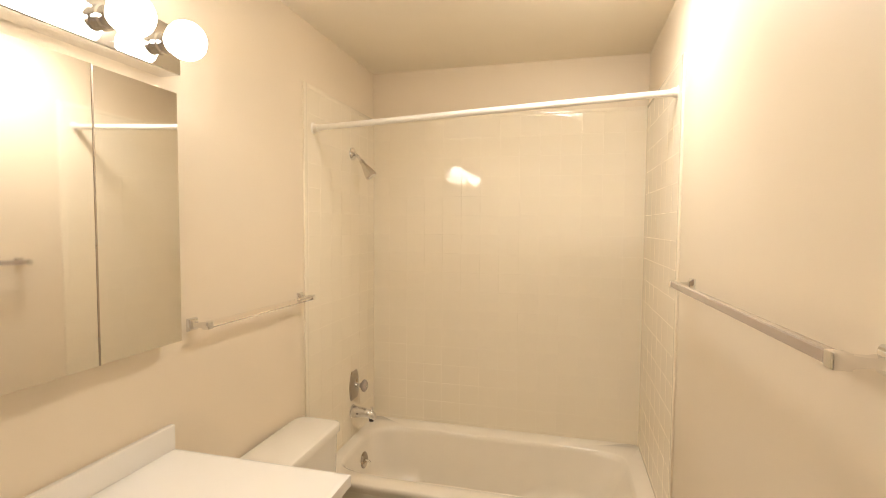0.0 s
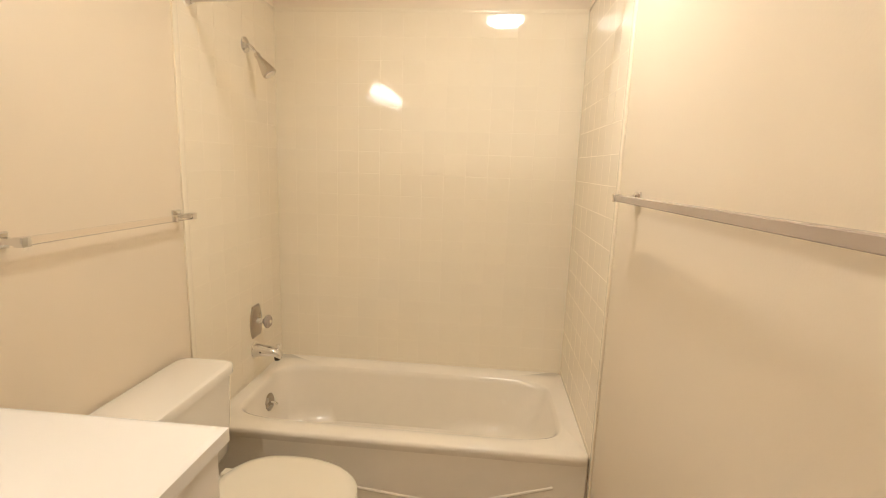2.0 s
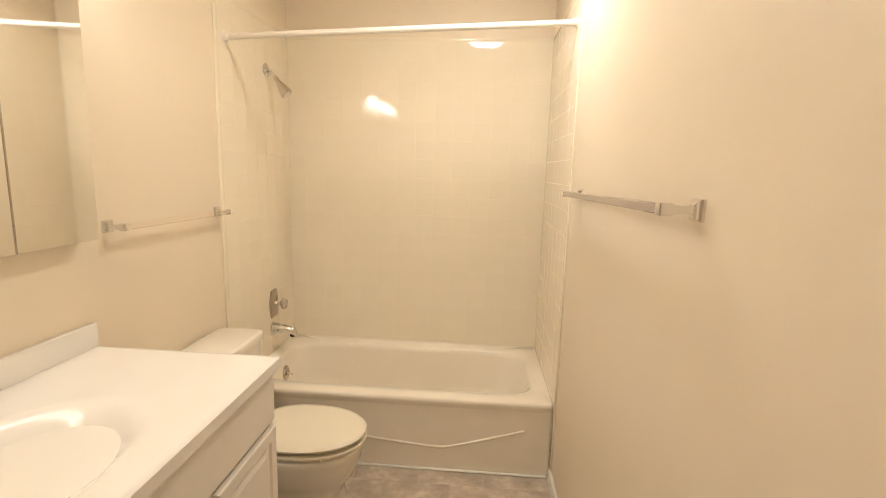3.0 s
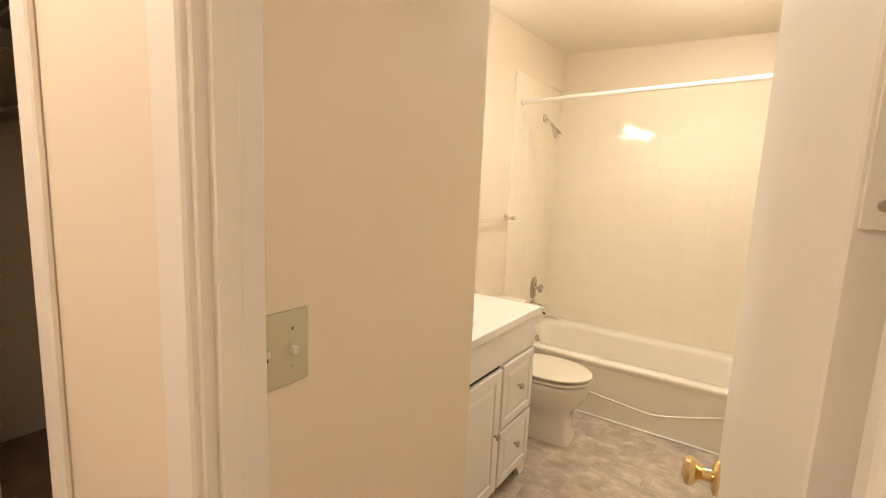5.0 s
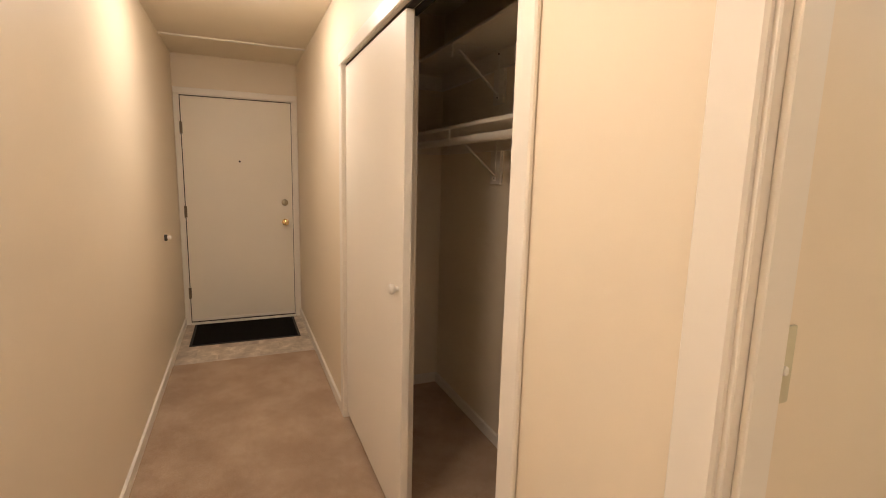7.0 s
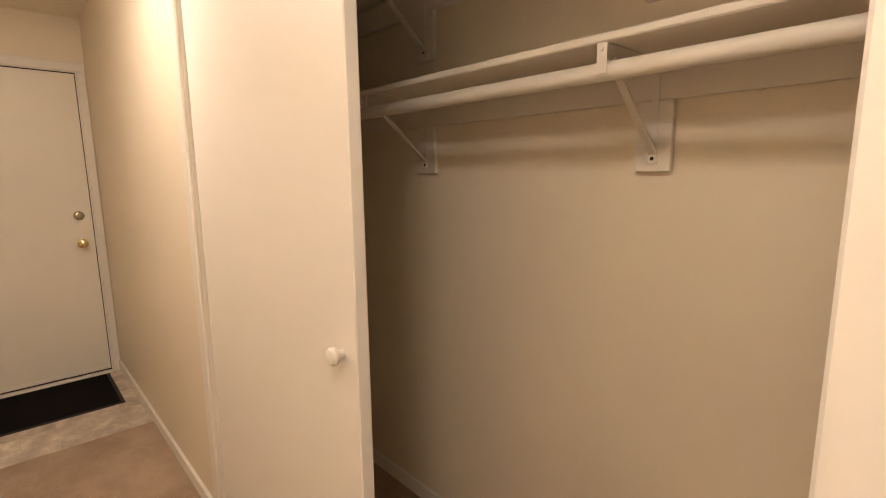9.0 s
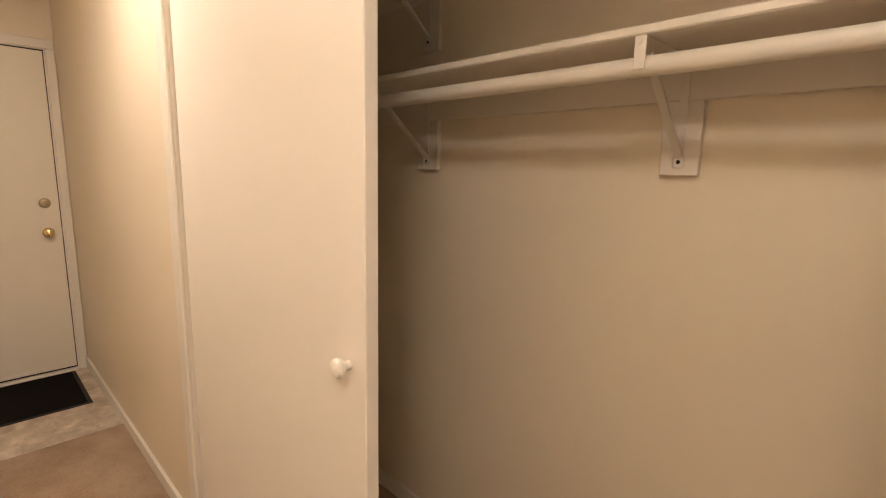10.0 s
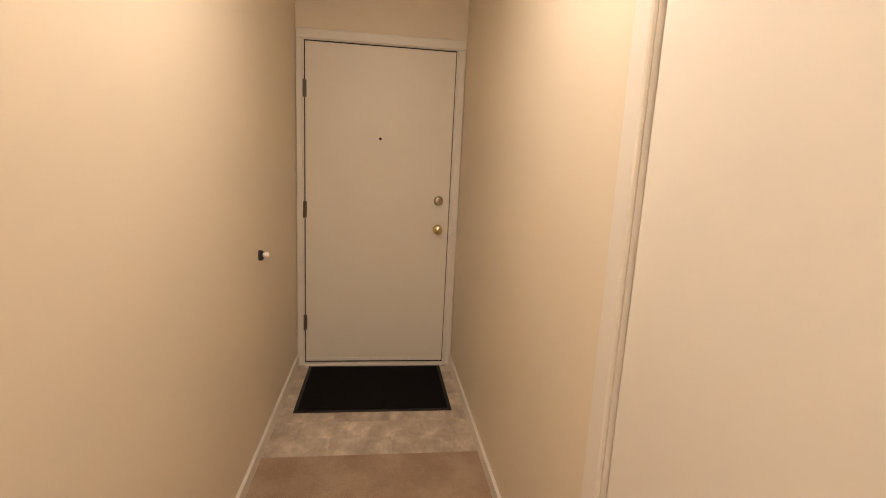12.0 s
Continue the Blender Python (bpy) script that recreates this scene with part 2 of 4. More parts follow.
def part(name, bm, mat, parent, label="", smooth=25):
    ob = link(name, bm, mat, smooth)
    ob.parent = parent
    if label:
        ob["label"] = label
    return ob


def thing(name, at, label, category, group="", kind=""):
    ob = new(name)
    ob.location = at
    ob.empty_display_size = 0.05
    bpy.context.view_layer.update()
    return tagged(ob, label, category, group, kind)


def structure(name, bm, mat, label, category, smooth=0):
    return tagged(link(name, bm, mat, smooth), label, category, kind="structure")


# ---- structure: floors ----
floor_bath = structure("floor_bath", box((-0.05, NI, -0.08), (W + 0.05, 0.05, -0.003)), GROUT, "grey-brown stone-look vinyl tile bathroom floor", "floor")
bm = bmesh.new()
box_into(bm, (-2.54, S - 0.05, -0.08), (XE, NH + 0.0, HF))
box_into(bm, (CL - 0.03, NH, -0.08), (CR + 0.02, CB + 0.02, HF))
box_into(bm, (B0 - 0.01, NH, -0.08), (B1 + 0.01, NI - 0.035, HF))
floor_hall = structure("floor_hall_carpet", bm, CARPET, "beige-brown cut-pile carpet with trodden patches", "carpet")
floor_entry = structure("floor_entry", box((XW - 0.1, S - 0.05, -0.08), (-2.54, NH, HF - 0.013)), GROUT, "grey stone-look vinyl floor at the entry", "floor")
door_sill = structure("trim_bath_threshold", box((B0 - 0.01, NI - 0.035, -0.02), (B1 + 0.01, NI + 0.012, HF + 0.004), 0.006), STEEL, "pale metal threshold strip between carpet and vinyl", "threshold")

# ---- structure: walls ----
T = 0.1
wall_tub_west = structure("wall_bath_west", box((-T, CB + 0.03, 0 - 0.08), (0, 0.0, CEIL)), PAINT, "cream painted bathroom wall behind vanity and toilet", "wall")
wall_bath_north = structure("wall_bath_north", box((-T, 0.0, -0.08), (W + T, T, CEIL)), PAINT, "cream painted wall above the tub tile", "wall")
wall_bath_east = structure("wall_bath_east", box((W, NI, -0.08), (W + T, 0.0, CEIL)), PAINT, "cream painted bathroom wall with a towel bar", "wall")
wall_partition = structure("wall_closet_back", box((CL - T, CB, -0.08), (AX, AY, CEIL)), HALL_PAINT, "tan painted wall between closet and vanity", "wall")
wall_switch = structure("wall_switch", box((CR, NI, -0.08), (AX, CB, CEIL)), PAINT, "peach-cream painted wall with the light switch", "wall")
wall_closet_west = structure("wall_closet_west", box((CL - T, NI, -0.08), (CL, CB, CEIL)), HALL_PAINT, "tan painted end wall of the closet", "wall")
bm = bmesh.new()
for x0, x1, z0 in ((XW - T, C0 - 0.02, -0.08), (C0 - 0.02, C1 + 0.02, CH + 0.02), (C1 + 0.02, B0 - 0.02, -0.08), (B0 - 0.02, B1 + 0.02, BH + 0.02), (B1 + 0.02, XE, -0.08)):
    box_into(bm, (x0, NH, z0), (x1, NI, CEIL))
wall_hall_north = structure("wall_hall_north", bm, HALL_PAINT, "cream painted hall wall with closet and bathroom openings", "wall")
wall_hall_south = structure("wall_hall_south", box((XW - T, S - T, -0.08), (XE, S, CEIL)), HALL_PAINT, "cream painted long hall wall", "wall")
bm = bmesh.new()
box_into(bm, (XW - T, S, -0.08), (XW, D0 - 0.03, CEIL))
box_into(bm, (XW - T, D1 + 0.03, -0.08), (XW, NH, CEIL))
box_into(bm, (XW - T, D0 - 0.03, DH + 0.03), (XW, D1 + 0.03, CEIL))
wall_hall_west = structure("wall_hall_west", bm, HALL_PAINT, "cream painted wall round the entry door", "wall")
wall_hall_east = structure("wall_hall_east", box((XE, S - T, -0.08), (XE + T, NI, CEIL)), HALL_PAINT, "cream painted end wall of the hall", "wall")
# added unseen sheet that closes off and darkens what lies behind the entry door
dark_backing = structure("backing_behind_entry", box((XW - T - 0.06, S, -0.08), (XW - T - 0.02, NH, CEIL)), DARK, "added near-black sheet behind the entry door, unseen", "wall")
ceiling_bath = structure("ceiling_bath", box((-T, NI, CEIL), (W + T, T, CEIL + 0.08)), CEILING, "cream painted bathroom ceiling", "ceiling")
ceiling_hall = structure("ceiling_hall", box((XW - T, S - T, CEIL), (XE + T, NI, CEIL + 0.08)), CEILING, "cream painted hall ceiling", "ceiling")
ceiling_closet = structure("ceiling_closet", box((CL - T, NI, CEIL), (-T, AY, CEIL + 0.08)), CEILING, "plain closet ceiling", "ceiling")
ceiling_strip = structure("trim_ceiling_strip", box((-2.945, S, CEIL - 0.012), (-2.92, NH, CEIL + 0.01), 0.004), TRIM, "narrow pale trim strip across the hall ceiling", "trim")

# ---- structure: trim ----
BBH = 0.068


def baseboard(name, lo, hi, label="pale painted baseboard along the wall"):
    bm = box(lo, hi)
    top = [e for e in bm.edges if all(abs(v.co.z - hi[2]) < 1e-5 for v in e.verts)]
    bmesh.ops.bevel(bm, geom=top, offset=0.005, segments=2, affect="EDGES")
    return structure(name, bm, TRIM, label, "baseboard", 35)


bt = 0.013
baseboard("baseboard_south", (XW + bt, S, 0), (XE, S + bt, HF + BBH))
baseboard("baseboard_north_far", (XW + bt, NH - bt, 0), (C0 - 0.072, NH, HF + BBH))
baseboard("baseboard_north_mid", (C1 + 0.07, NH - bt, 0), (B0 - 0.075, NH, HF + BBH))
baseboard("baseboard_north_near", (B1 + 0.075, NH - bt, 0), (XE, NH, HF + BBH))
baseboard("baseboard_closet_back", (CL + bt, CB - bt, 0), (CR - bt, CB, HF + BBH))
baseboard("baseboard_closet_west", (CL, NI, 0), (CL + bt, CB, HF + BBH))
baseboard("baseboard_closet_east", (CR - bt, NI, 0), (CR, CB, HF + BBH))
baseboard("baseboard_bath_switch", (AX, NI, 0), (AX + bt, AY, BBH))
baseboard("baseboard_bath_east", (W - bt, NI, 0), (W, TUB_F - 0.01, BBH))


def framed(name, x0, x1, zh, y_wall, out, width, depth, label, category):
    """Two jamb casings and a head, mitred by butting, on a wall that faces out along y."""
    t = thing(name, ((x0 + x1) / 2, y_wall, HF), label, category, kind="structure")
    inv = t.matrix_world.inverted()
    ya, yb = sorted((y_wall, y_wall + out * depth))
    for nm, lo, hi in (("casing_side", (x0 - width, ya, 0), (x0, yb, zh)), ("casing_side", (x1, ya, 0), (x1 + width, yb, zh)), ("casing_head", (x0 - width, ya, zh), (x1 + width, yb, zh + width))):
        bm = box(lo, hi, 0.004)
        bm.transform(inv)
        part(nm, bm, TRIM, t)
    return t


closet_frame = framed("trim_closet_frame", C0, C1, CH, NH, -1, 0.068, 0.014, "pale painted casing round the closet opening", "door frame")
inv = closet_frame.matrix_world.inverted()
for nm, lo, hi in (("jamb", (C0 - 0.02, NH - 0.001, 0), (C0, NI + 0.001, CH)), ("jamb", (C1, NH - 0.001, 0), (C1 + 0.02, NI + 0.001, CH)), ("head_jamb", (C0 - 0.02, NH - 0.001, CH), (C1 + 0.02, NI + 0.001, CH + 0.02))):
    bm = box(lo, hi)
    bm.transform(inv)
    part(nm, bm, TRIM, closet_frame)
for y in (-3.331, -3.368):
    bm = box((C0, y - 0.014, CH - 0.007), (C1, y + 0.014, CH))
    bm.transform(inv)
    part("track_rail", bm, DARK, closet_frame, "dark metal sliding door track")
bath_frame = framed("trim_bath_door_frame", B0 - 0.008, B1 + 0.008, BH + 0.008, NH, -1, 0.065, 0.014, "pale painted door frame of the bathroom", "door frame")
inv = bath_frame.matrix_world.inverted()
for nm, lo, hi in (("jamb", (B0 - 0.02, NH - 0.004, HF), (B0, NI + 0.004, BH)), ("jamb", (B1, NH - 0.004, HF), (B1 + 0.02, NI + 0.004, BH)), ("head_jamb", (B0 - 0.02, NH - 0.004, BH), (B1 + 0.02, NI + 0.004, BH + 0.02)),
                   ("door_stop", (B0, NH + 0.012, HF), (B0 + 0.011, NH + 0.045, BH - 0.011)), ("door_stop", (B1 - 0.022, NH + 0.012, HF), (B1, NH + 0.045, BH - 0.011)), ("door_stop", (B0, NH + 0.012, BH - 0.011), (B1, NH + 0.045, BH))):
    bm = box(lo, hi, 0.002)
    bm.transform(inv)
    part(nm, bm, TRIM, bath_frame)
bm = box((B0 - 0.001, NI - 0.03, 0.968), (B0 + 0.0015, NI + 0.002, 1.022), 0.0006)
bm.transform(inv)
strike = part("strike_plate", bm, BRASS, bath_frame, "worn brass strike plate")
# uncut latch hole: a near-black patch gives its inner shade
bm = box((B0 + 0.0005, NI - 0.022, 0.984), (B0 + 0.002, NI - 0.01, 1.006))
bm.transform(inv)
part("latch_hole_shade", bm, DARK, strike)


# ---- helper: a bmesh given in world metres, laid under a thing ----
def put(name, bm, mat, parent, label="", smooth=25):
    top = parent
    bm.transform(world_of(top).inverted())
    return part(name, bm, mat, parent, label, smooth)


def world_of(ob):
    m = Matrix.Identity(4)
    while ob is not None:
        m = ob.matrix_basis @ m
        ob = ob.parent
    return m


AXIS_X = Matrix.Rotation(radians(90), 4, "Y")     # local z to world x
AXIS_NX = Matrix.Rotation(radians(-90), 4, "Y")   # local z to world -x
AXIS_Y = Matrix.Rotation(radians(-90), 4, "X")    # local z to world y
AXIS_NY = Matrix.Rotation(radians(90), 4, "X")    # local z to world -y


# ---- bathroom: bathtub ----
def bathtub():
    t = thing("bathtub", (W / 2, TUB_F / 2, 0), "cream enamelled steel bathtub set into the tiled alcove", "bathtub")
    n = 64
    x0, x1, y0, y1 = 0.003, W - 0.003, TUB_F, -0.006

    def rect_ring(ax0, ax1, ay0, ay1, z, p):
        cx, cy, rx, ry = (ax0 + ax1) / 2, (ay0 + ay1) / 2, (ax1 - ax0) / 2, (ay1 - ay0) / 2
        return superellipse(cx, cy, rx, ry, z, n, p)

    rings = [rect_ring(x0, x1, y0 + 0.012, y1, RIM - 0.045, 60), rect_ring(x0, x1, y0 + 0.003, y1, RIM - 0.02, 60), rect_ring(x0 + 0.002, x1 - 0.002, y0 + 0.004, y1, RIM - 0.006, 50),
             rect_ring(x0 + 0.006, x1 - 0.006, y0 + 0.012, y1 - 0.004, RIM, 40),
             rect_ring(0.062, W - 0.075, y0 + 0.088, -0.115, RIM + 0.001, 7), rect_ring(0.07, W - 0.085, y0 + 0.098, -0.122, RIM - 0.006, 6.5),
             rect_ring(0.075, W - 0.095, y0 + 0.105, -0.128, RIM - 0.03, 6), rect_ring(0.095, W - 0.19, y0 + 0.13, -0.145, 0.16, 5),
             rect_ring(0.14, W - 0.28, y0 + 0.16, -0.165, 0.085, 4.5), rect_ring(0.19, W - 0.34, y0 + 0.21, -0.21, 0.065, 4)]
    put("basin", loft(rings, False, True), ENAMEL, t, smooth=50)
    bm = box((0.003, y0 + 0.012, 0.002), (W - 0.003, y0 + 0.05, RIM - 0.03), 0.008)
    apron = put("apron", bm, ENAMEL, t)
    # the pressed line that dips across the apron
    pts = []
    for k in range(41):
        x = 0.3 + 1.1 * k / 40
        u = x - 1.0
        z = 0.118 + (math.sqrt(u * u + 0.003) - 0.055) * (0.31 if u > 0 else 0.1)
        pts.append((x, y0 + 0.0165, z))
    put("pressed_line", tube(pts, 0.0085, 12), ENAMEL, apron)
    put("caulk_line", box((0.003, y0 - 0.002, 0.0), (W - 0.015, y0 + 0.013, 0.011), 0.004), CAULK, apron, "white caulk bead at the floor")
    # overflow plate with its trip lever
    at = Matrix.Translation((0.083, -0.335, 0.256)) @ Matrix.Rotation(radians(84), 4, "Y")
    o = put("overflow_plate", lathe([(0.0, -0.01), (0.043, -0.01), (0.043, 0.004), (0.036, 0.009), (0.0, 0.011)], at, 28), NICKEL, t, "round nickel overflow plate")
    put("trip_lever", tube([at @ Vector((0, 0, 0.008)), at @ Vector((0.004, 0.004, 0.025)), at @ Vector((0.018, 0.012, 0.032))], [0.005, 0.005, 0.007], 10), CHROME, o)
    put("drain", lathe([(0.0, 0), (0.03, 0), (0.032, 0.004), (0.02, 0.007), (0, 0.007)], Matrix.Translation((0.27, -0.35, 0.066))), CHROME, t)
    return t


bathtub()


# ---- bathroom: tub and shower fittings ----
def shower():
    y, z = -0.309, 1.915
    t = thing("shower_fixture", (0.0, y, z), "small chrome shower head on a bent arm", "shower head")
    put("escutcheon", lathe([(0.0, 0.0), (0.034, 0.0), (0.033, 0.006), (0.018, 0.014), (0, 0.014)], Matrix.Translation((0.007, y, z)) @ AXIS_X), CHROME, t)
    put("arm", tube([(0.005, y, z), (0.025, y, z - 0.002), (0.042, y, z - 0.014), (0.062, y, z - 0.042)], 0.0085, 12), CHROME, t)
    d = Vector((0.58, 0, -0.81)).normalized()
    m = Matrix.Translation((0.058, y, z - 0.036)) @ d.to_track_quat("Z", "Y").to_matrix().to_4x4()
    head = put("spray_head", lathe([(0.0, 0.0), (0.012, 0.0), (0.014, 0.014), (0.011, 0.018), (0.014, 0.03), (0.026, 0.07), (0.031, 0.092), (0.032, 0.104), (0.027, 0.107), (0.0, 0.105)], m), SATIN, t)
    put("spray_face", lathe([(0.0, 0.1055), (0.024, 0.1065), (0.022, 0.109), (0.0, 0.1095)], m), STEEL, head)


def valve():
    y, z = -0.298, 0.652
    t = thing("shower_valve", (0.0, y, z), "chrome shower valve plate with a cloudy acrylic knob", "shower valve")
    out = [(-0.032, 0.08), (0.032, 0.08), (0.052, 0.03), (0.058, -0.005), (0.05, -0.05), (0.038, -0.078), (-0.038, -0.078), (-0.05, -0.05), (-0.058, -0.005), (-0.052, 0.03)]
    rings = [[(x, y + a * k, z + b * k) for a, b in out] for x, k in ((0.006, 1), (0.012, 1), (0.017, 0.9), (0.02, 0.6))]
    put("cover_plate", loft(rings), NICKEL, t, "brushed metal cover plate", smooth=20)
    at = Matrix.Translation((0.018, y, z + 0.002)) @ AXIS_X
    put("stem", lathe([(0, 0), (0.017, 0), (0.015, 0.012), (0.011, 0.03), (0.011, 0.04), (0, 0.04)], at), CHROME, t)
    k = put("knob", lathe([(0, 0.03), (0.012, 0.03), (0.016, 0.038), (0.029, 0.044), (0.033, 0.05), (0.032, 0.057), (0.024, 0.064), (0, 0.067)], at, 20), CLOUDY, t, "cloudy acrylic knob", smooth=30)
    put("cap", lathe([(0, 0.066), (0.01, 0.066), (0.008, 0.069), (0, 0.0695)], at), CHROME, k)


def spout():
    y, z = -0.318, 0.512
    t = thing("tub_spout", (0.0, y, z), "chrome tub spout with a diverter knob", "tub spout")
    rings = []
    for x, rz, ry, dz in ((0.006, 0.034, 0.033, 0), (0.02, 0.034, 0.032, 0), (0.05, 0.029, 0.028, 0.001), (0.085, 0.025, 0.025, 0.001), (0.11, 0.024, 0.024, -0.003), (0.13, 0.025, 0.022, -0.01), (0.142, 0.021, 0.018, -0.017), (0.148, 0.01, 0.01, -0.023)):
        rings.append([(x, y + ry * math.cos(a), z + dz + rz * math.sin(a)) for a in [2 * math.pi * k / 20 for k in range(20)]])
    body = put("body", loft(rings), CHROME, t, smooth=50)
    put("wall_collar", lathe([(0.03, 0), (0.037, 0), (0.037, 0.004), (0.034, 0.007), (0.03, 0.007)], Matrix.Translation((0.0065, y, z)) @ AXIS_X, 28), CHROME, t)
    # raised near-black disc, painted shade of the set screw hole
    put("set_screw", lathe([(0, 0), (0.004, 0), (0.0035, 0.002), (0, 0.002)], Matrix.Translation((0.05, y - 0.0275, z + 0.001)) @ AXIS_NY, 10), DARK, body, "near-black disc for the shade in the set screw hole")
    # the mouth is closed; a near-black plug colours in the shade of the bore
    put("outlet", lathe([(0.013, -0.02), (0.016, 0.0), (0, 0.0), (0, -0.016)], Matrix.Translation((0.122, y, z - 0.022))), DARK, t, "near-black plug for the shade inside the outlet")
    put("diverter", lathe([(0, 0), (0.004, 0), (0.004, 0.018), (0.008, 0.02), (0.009, 0.026), (0, 0.028)], Matrix.Translation((0.126, y, z + 0.009)), 12), CHROME, t)


shower()
valve()
spout()


def shower_rod():
    y, z = -0.715, 2.03
    ZL, ZR = 1.972, 2.04
    t = thing("shower_rod", (W / 2, y, z), "white shower curtain rod across the tub alcove", "curtain rod")
    put("rod", tube([(0.0, y, ZL), (W, y, ZR)], 0.0135, 16), TRIM, t)
    for x, z, ax in ((0.0, ZL, AXIS_X), (W, ZR, AXIS_NX)):
        put("flange", lathe([(0, 0), (0.028, 0), (0.028, 0.006), (0.019, 0.012), (0.017, 0.03), (0, 0.03)], Matrix.Translation((x, y, z)) @ ax), TRIM, t)


shower_rod()


# ---- bathroom: towel bars ----
def towel_bar(x_wall, out, ya, yb, za, zb, name_label, rod_mat):
    t = thing("towel_bar", (x_wall, (ya + yb) / 2, (za + zb) / 2), name_label, "towel bar", "towel bars on facing walls")
    xb = x_wall + out * 0.062

    def sq(x, h, w):
        return [(x, s * w, q * h) for s, q in ((-1, -1), (1, -1), (1, 1), (-1, 1))]
    for y, z in ((ya, za), (yb, zb)):
        rings = [[(x_wall + out * d, y + b, z + c) for _, b, c in sq(0, h, h)] for d, h in ((0.0, 0.02), (0.005, 0.02), (0.009, 0.018), (0.013, 0.014), (0.016, 0.009))]
        bm = loft(rings)
        p = put("post", bm, CHROME, t, "square chrome post", smooth=20)
        rings = [[(x_wall + out * d, y + b, z + c) for _, b, c in sq(0, h, w)] for d, h, w in ((0.014, 0.009, 0.01), (0.026, 0.007, 0.0085), (0.036, 0.0072, 0.0086), (0.047, 0.0085, 0.0092), (0.0495, 0.0095, 0.0095), (0.064, 0.0095, 0.0095))]
        put("arm", loft(rings), CHROME, p, smooth=20)
        put("bar_socket", box((xb - 0.0116, y - 0.0118, z - 0.0116), (xb + 0.0116, y + 0.0118, z + 0.0116), 0.002, 2), CHROME, p)
    end = math.copysign(0.009, yb - ya)
    rings = [[(xb + a * 0.0095, y, z + b * 0.0095) for a, b in ((-1, -0.8), (-0.8, -1), (0.8, -1), (1, -0.8), (1, 0.8), (0.8, 1), (-0.8, 1), (-1, 0.8))] for y, z in ((ya + end, za), (yb - end, zb))]
    put("bar", loft(rings), rod_mat, t, "square acrylic bar", smooth=20)


towel_bar(0.0, 1, -0.835, -1.458, 1.219, 1.223, "chrome towel bar with acrylic rod above the toilet", CLEAR)
towel_bar(W, -1, -1.0, -1.977, 1.35, 1.367, "long chrome towel bar with acrylic rod opposite the vanity", CLOUDY)


# ---- bathroom: toilet ----
def toilet():
    cy = -1.13
    t = thing("toilet", (0.35, cy, 0), "white porcelain toilet with its lid closed", "toilet")
    n = 40
    drop = 0.947
    rings = []
    for z, x0, x1, hw, p in ((0.0, 0.20, 0.662, 0.112, 5), (0.01, 0.20, 0.664, 0.113, 5), (0.03, 0.2, 0.652, 0.104, 5), (0.14, 0.2, 0.64, 0.1, 4.5), (0.185, 0.2, 0.645, 0.104, 4), (0.215, 0.2, 0.668, 0.122, 3), (0.25, 0.2, 0.695, 0.146, 2.5), (0.3, 0.2, 0.716, 0.166, 2.3), (0.345, 0.2, 0.725, 0.176, 2.2), (0.37, 0.2, 0.727, 0.178, 2.2), (0.379, 0.2, 0.722, 0.173, 2.2)):
        rings.append(superellipse((x0 + x1) / 2, cy, (x1 - x0) / 2, hw, z, n, p))
    put("bowl", loft([[(x, y, z * drop) for x, y, z in r] for r in rings]), PORCELAIN, t, smooth=60)
    put("back_deck", box((0.1, cy - 0.105, 0.24), (0.34, cy + 0.105, 0.359), 0.025, 4), PORCELAIN, t)

    def oval(z, grow):
        pts = []
        for k in range(n):
            a = 2 * math.pi * k / n
            c, s = math.cos(a), math.sin(a)
            rx = 0.247 if c > 0 else 0.21
            px = 0.49 + (rx + grow) * math.copysign(abs(c) ** (0.95 if c > 0 else 0.72), c)
            pts.append((px, cy + (0.176 + grow) * math.copysign(abs(s) ** 0.94, s), z - 0.0135))
        return pts
    put("seat", loft([oval(0.379, -0.014), oval(0.381, 0.0), oval(0.39, 0.001), oval(0.394, -0.006)]), SEAT, t, "bone-coloured plastic seat", smooth=40)
    put("lid", loft([oval(0.4075, -0.01), oval(0.409, -0.001), oval(0.417, 0.0), oval(0.4235, -0.008), oval(0.4265, -0.03), oval(0.4275, -0.12)]), SEAT, t, "closed bone-coloured lid", smooth=40)
    for dx, dy in ((0.2, 0.0), (0.12, 0.15), (0.12, -0.15), (-0.1, 0.16), (-0.1, -0.16)):
        put("bumper", lathe([(0, 0), (0.006, 0), (0.006, 0.008), (0, 0.008)], Matrix.Translation((0.49 + dx, cy + dy, 0.359)), 8), SEAT, t)
    for s in (-1, 1):
        put("hinge_cap", box((0.262, cy + s * 0.075 - 0.018, 0.358), (0.3, cy + s * 0.075 + 0.018, 0.3985), 0.008, 3), SEAT, t)
        put("bolt_cap", lathe([(0.015, 0), (0.014, 0.012), (0.006, 0.02), (0, 0.021)], Matrix.Translation((0.36, cy + s * 0.132, 0.0)), 14), PORCELAIN, t)
    rings = []
    for z, g in ((0.36, -0.02), (0.375, -0.012), (0.5, -0.004), (0.668, 0.0)):
        rings.append(superellipse(0.118, cy, 0.1 + g, 0.252 + g, z, n, 9))
    tank = put("tank", loft(rings), PORCELAIN, t, smooth=40)
    lid = [superellipse(0.12, cy, 0.107 + g, 0.262 + g, z, n, 9) for z, g in ((0.668, -0.006), (0.672, 0.0), (0.697, 0.001), (0.704, -0.003), (0.707, -0.012))]
    put("tank_lid", loft(lid), PORCELAIN, t, smooth=40)
    lev = put("flush_lever", lathe([(0, 0), (0.014, 0), (0.013, 0.008), (0, 0.01)], Matrix.Translation((0.216, cy - 0.19, 0.625)) @ AXIS_X, 16), CHROME, tank)
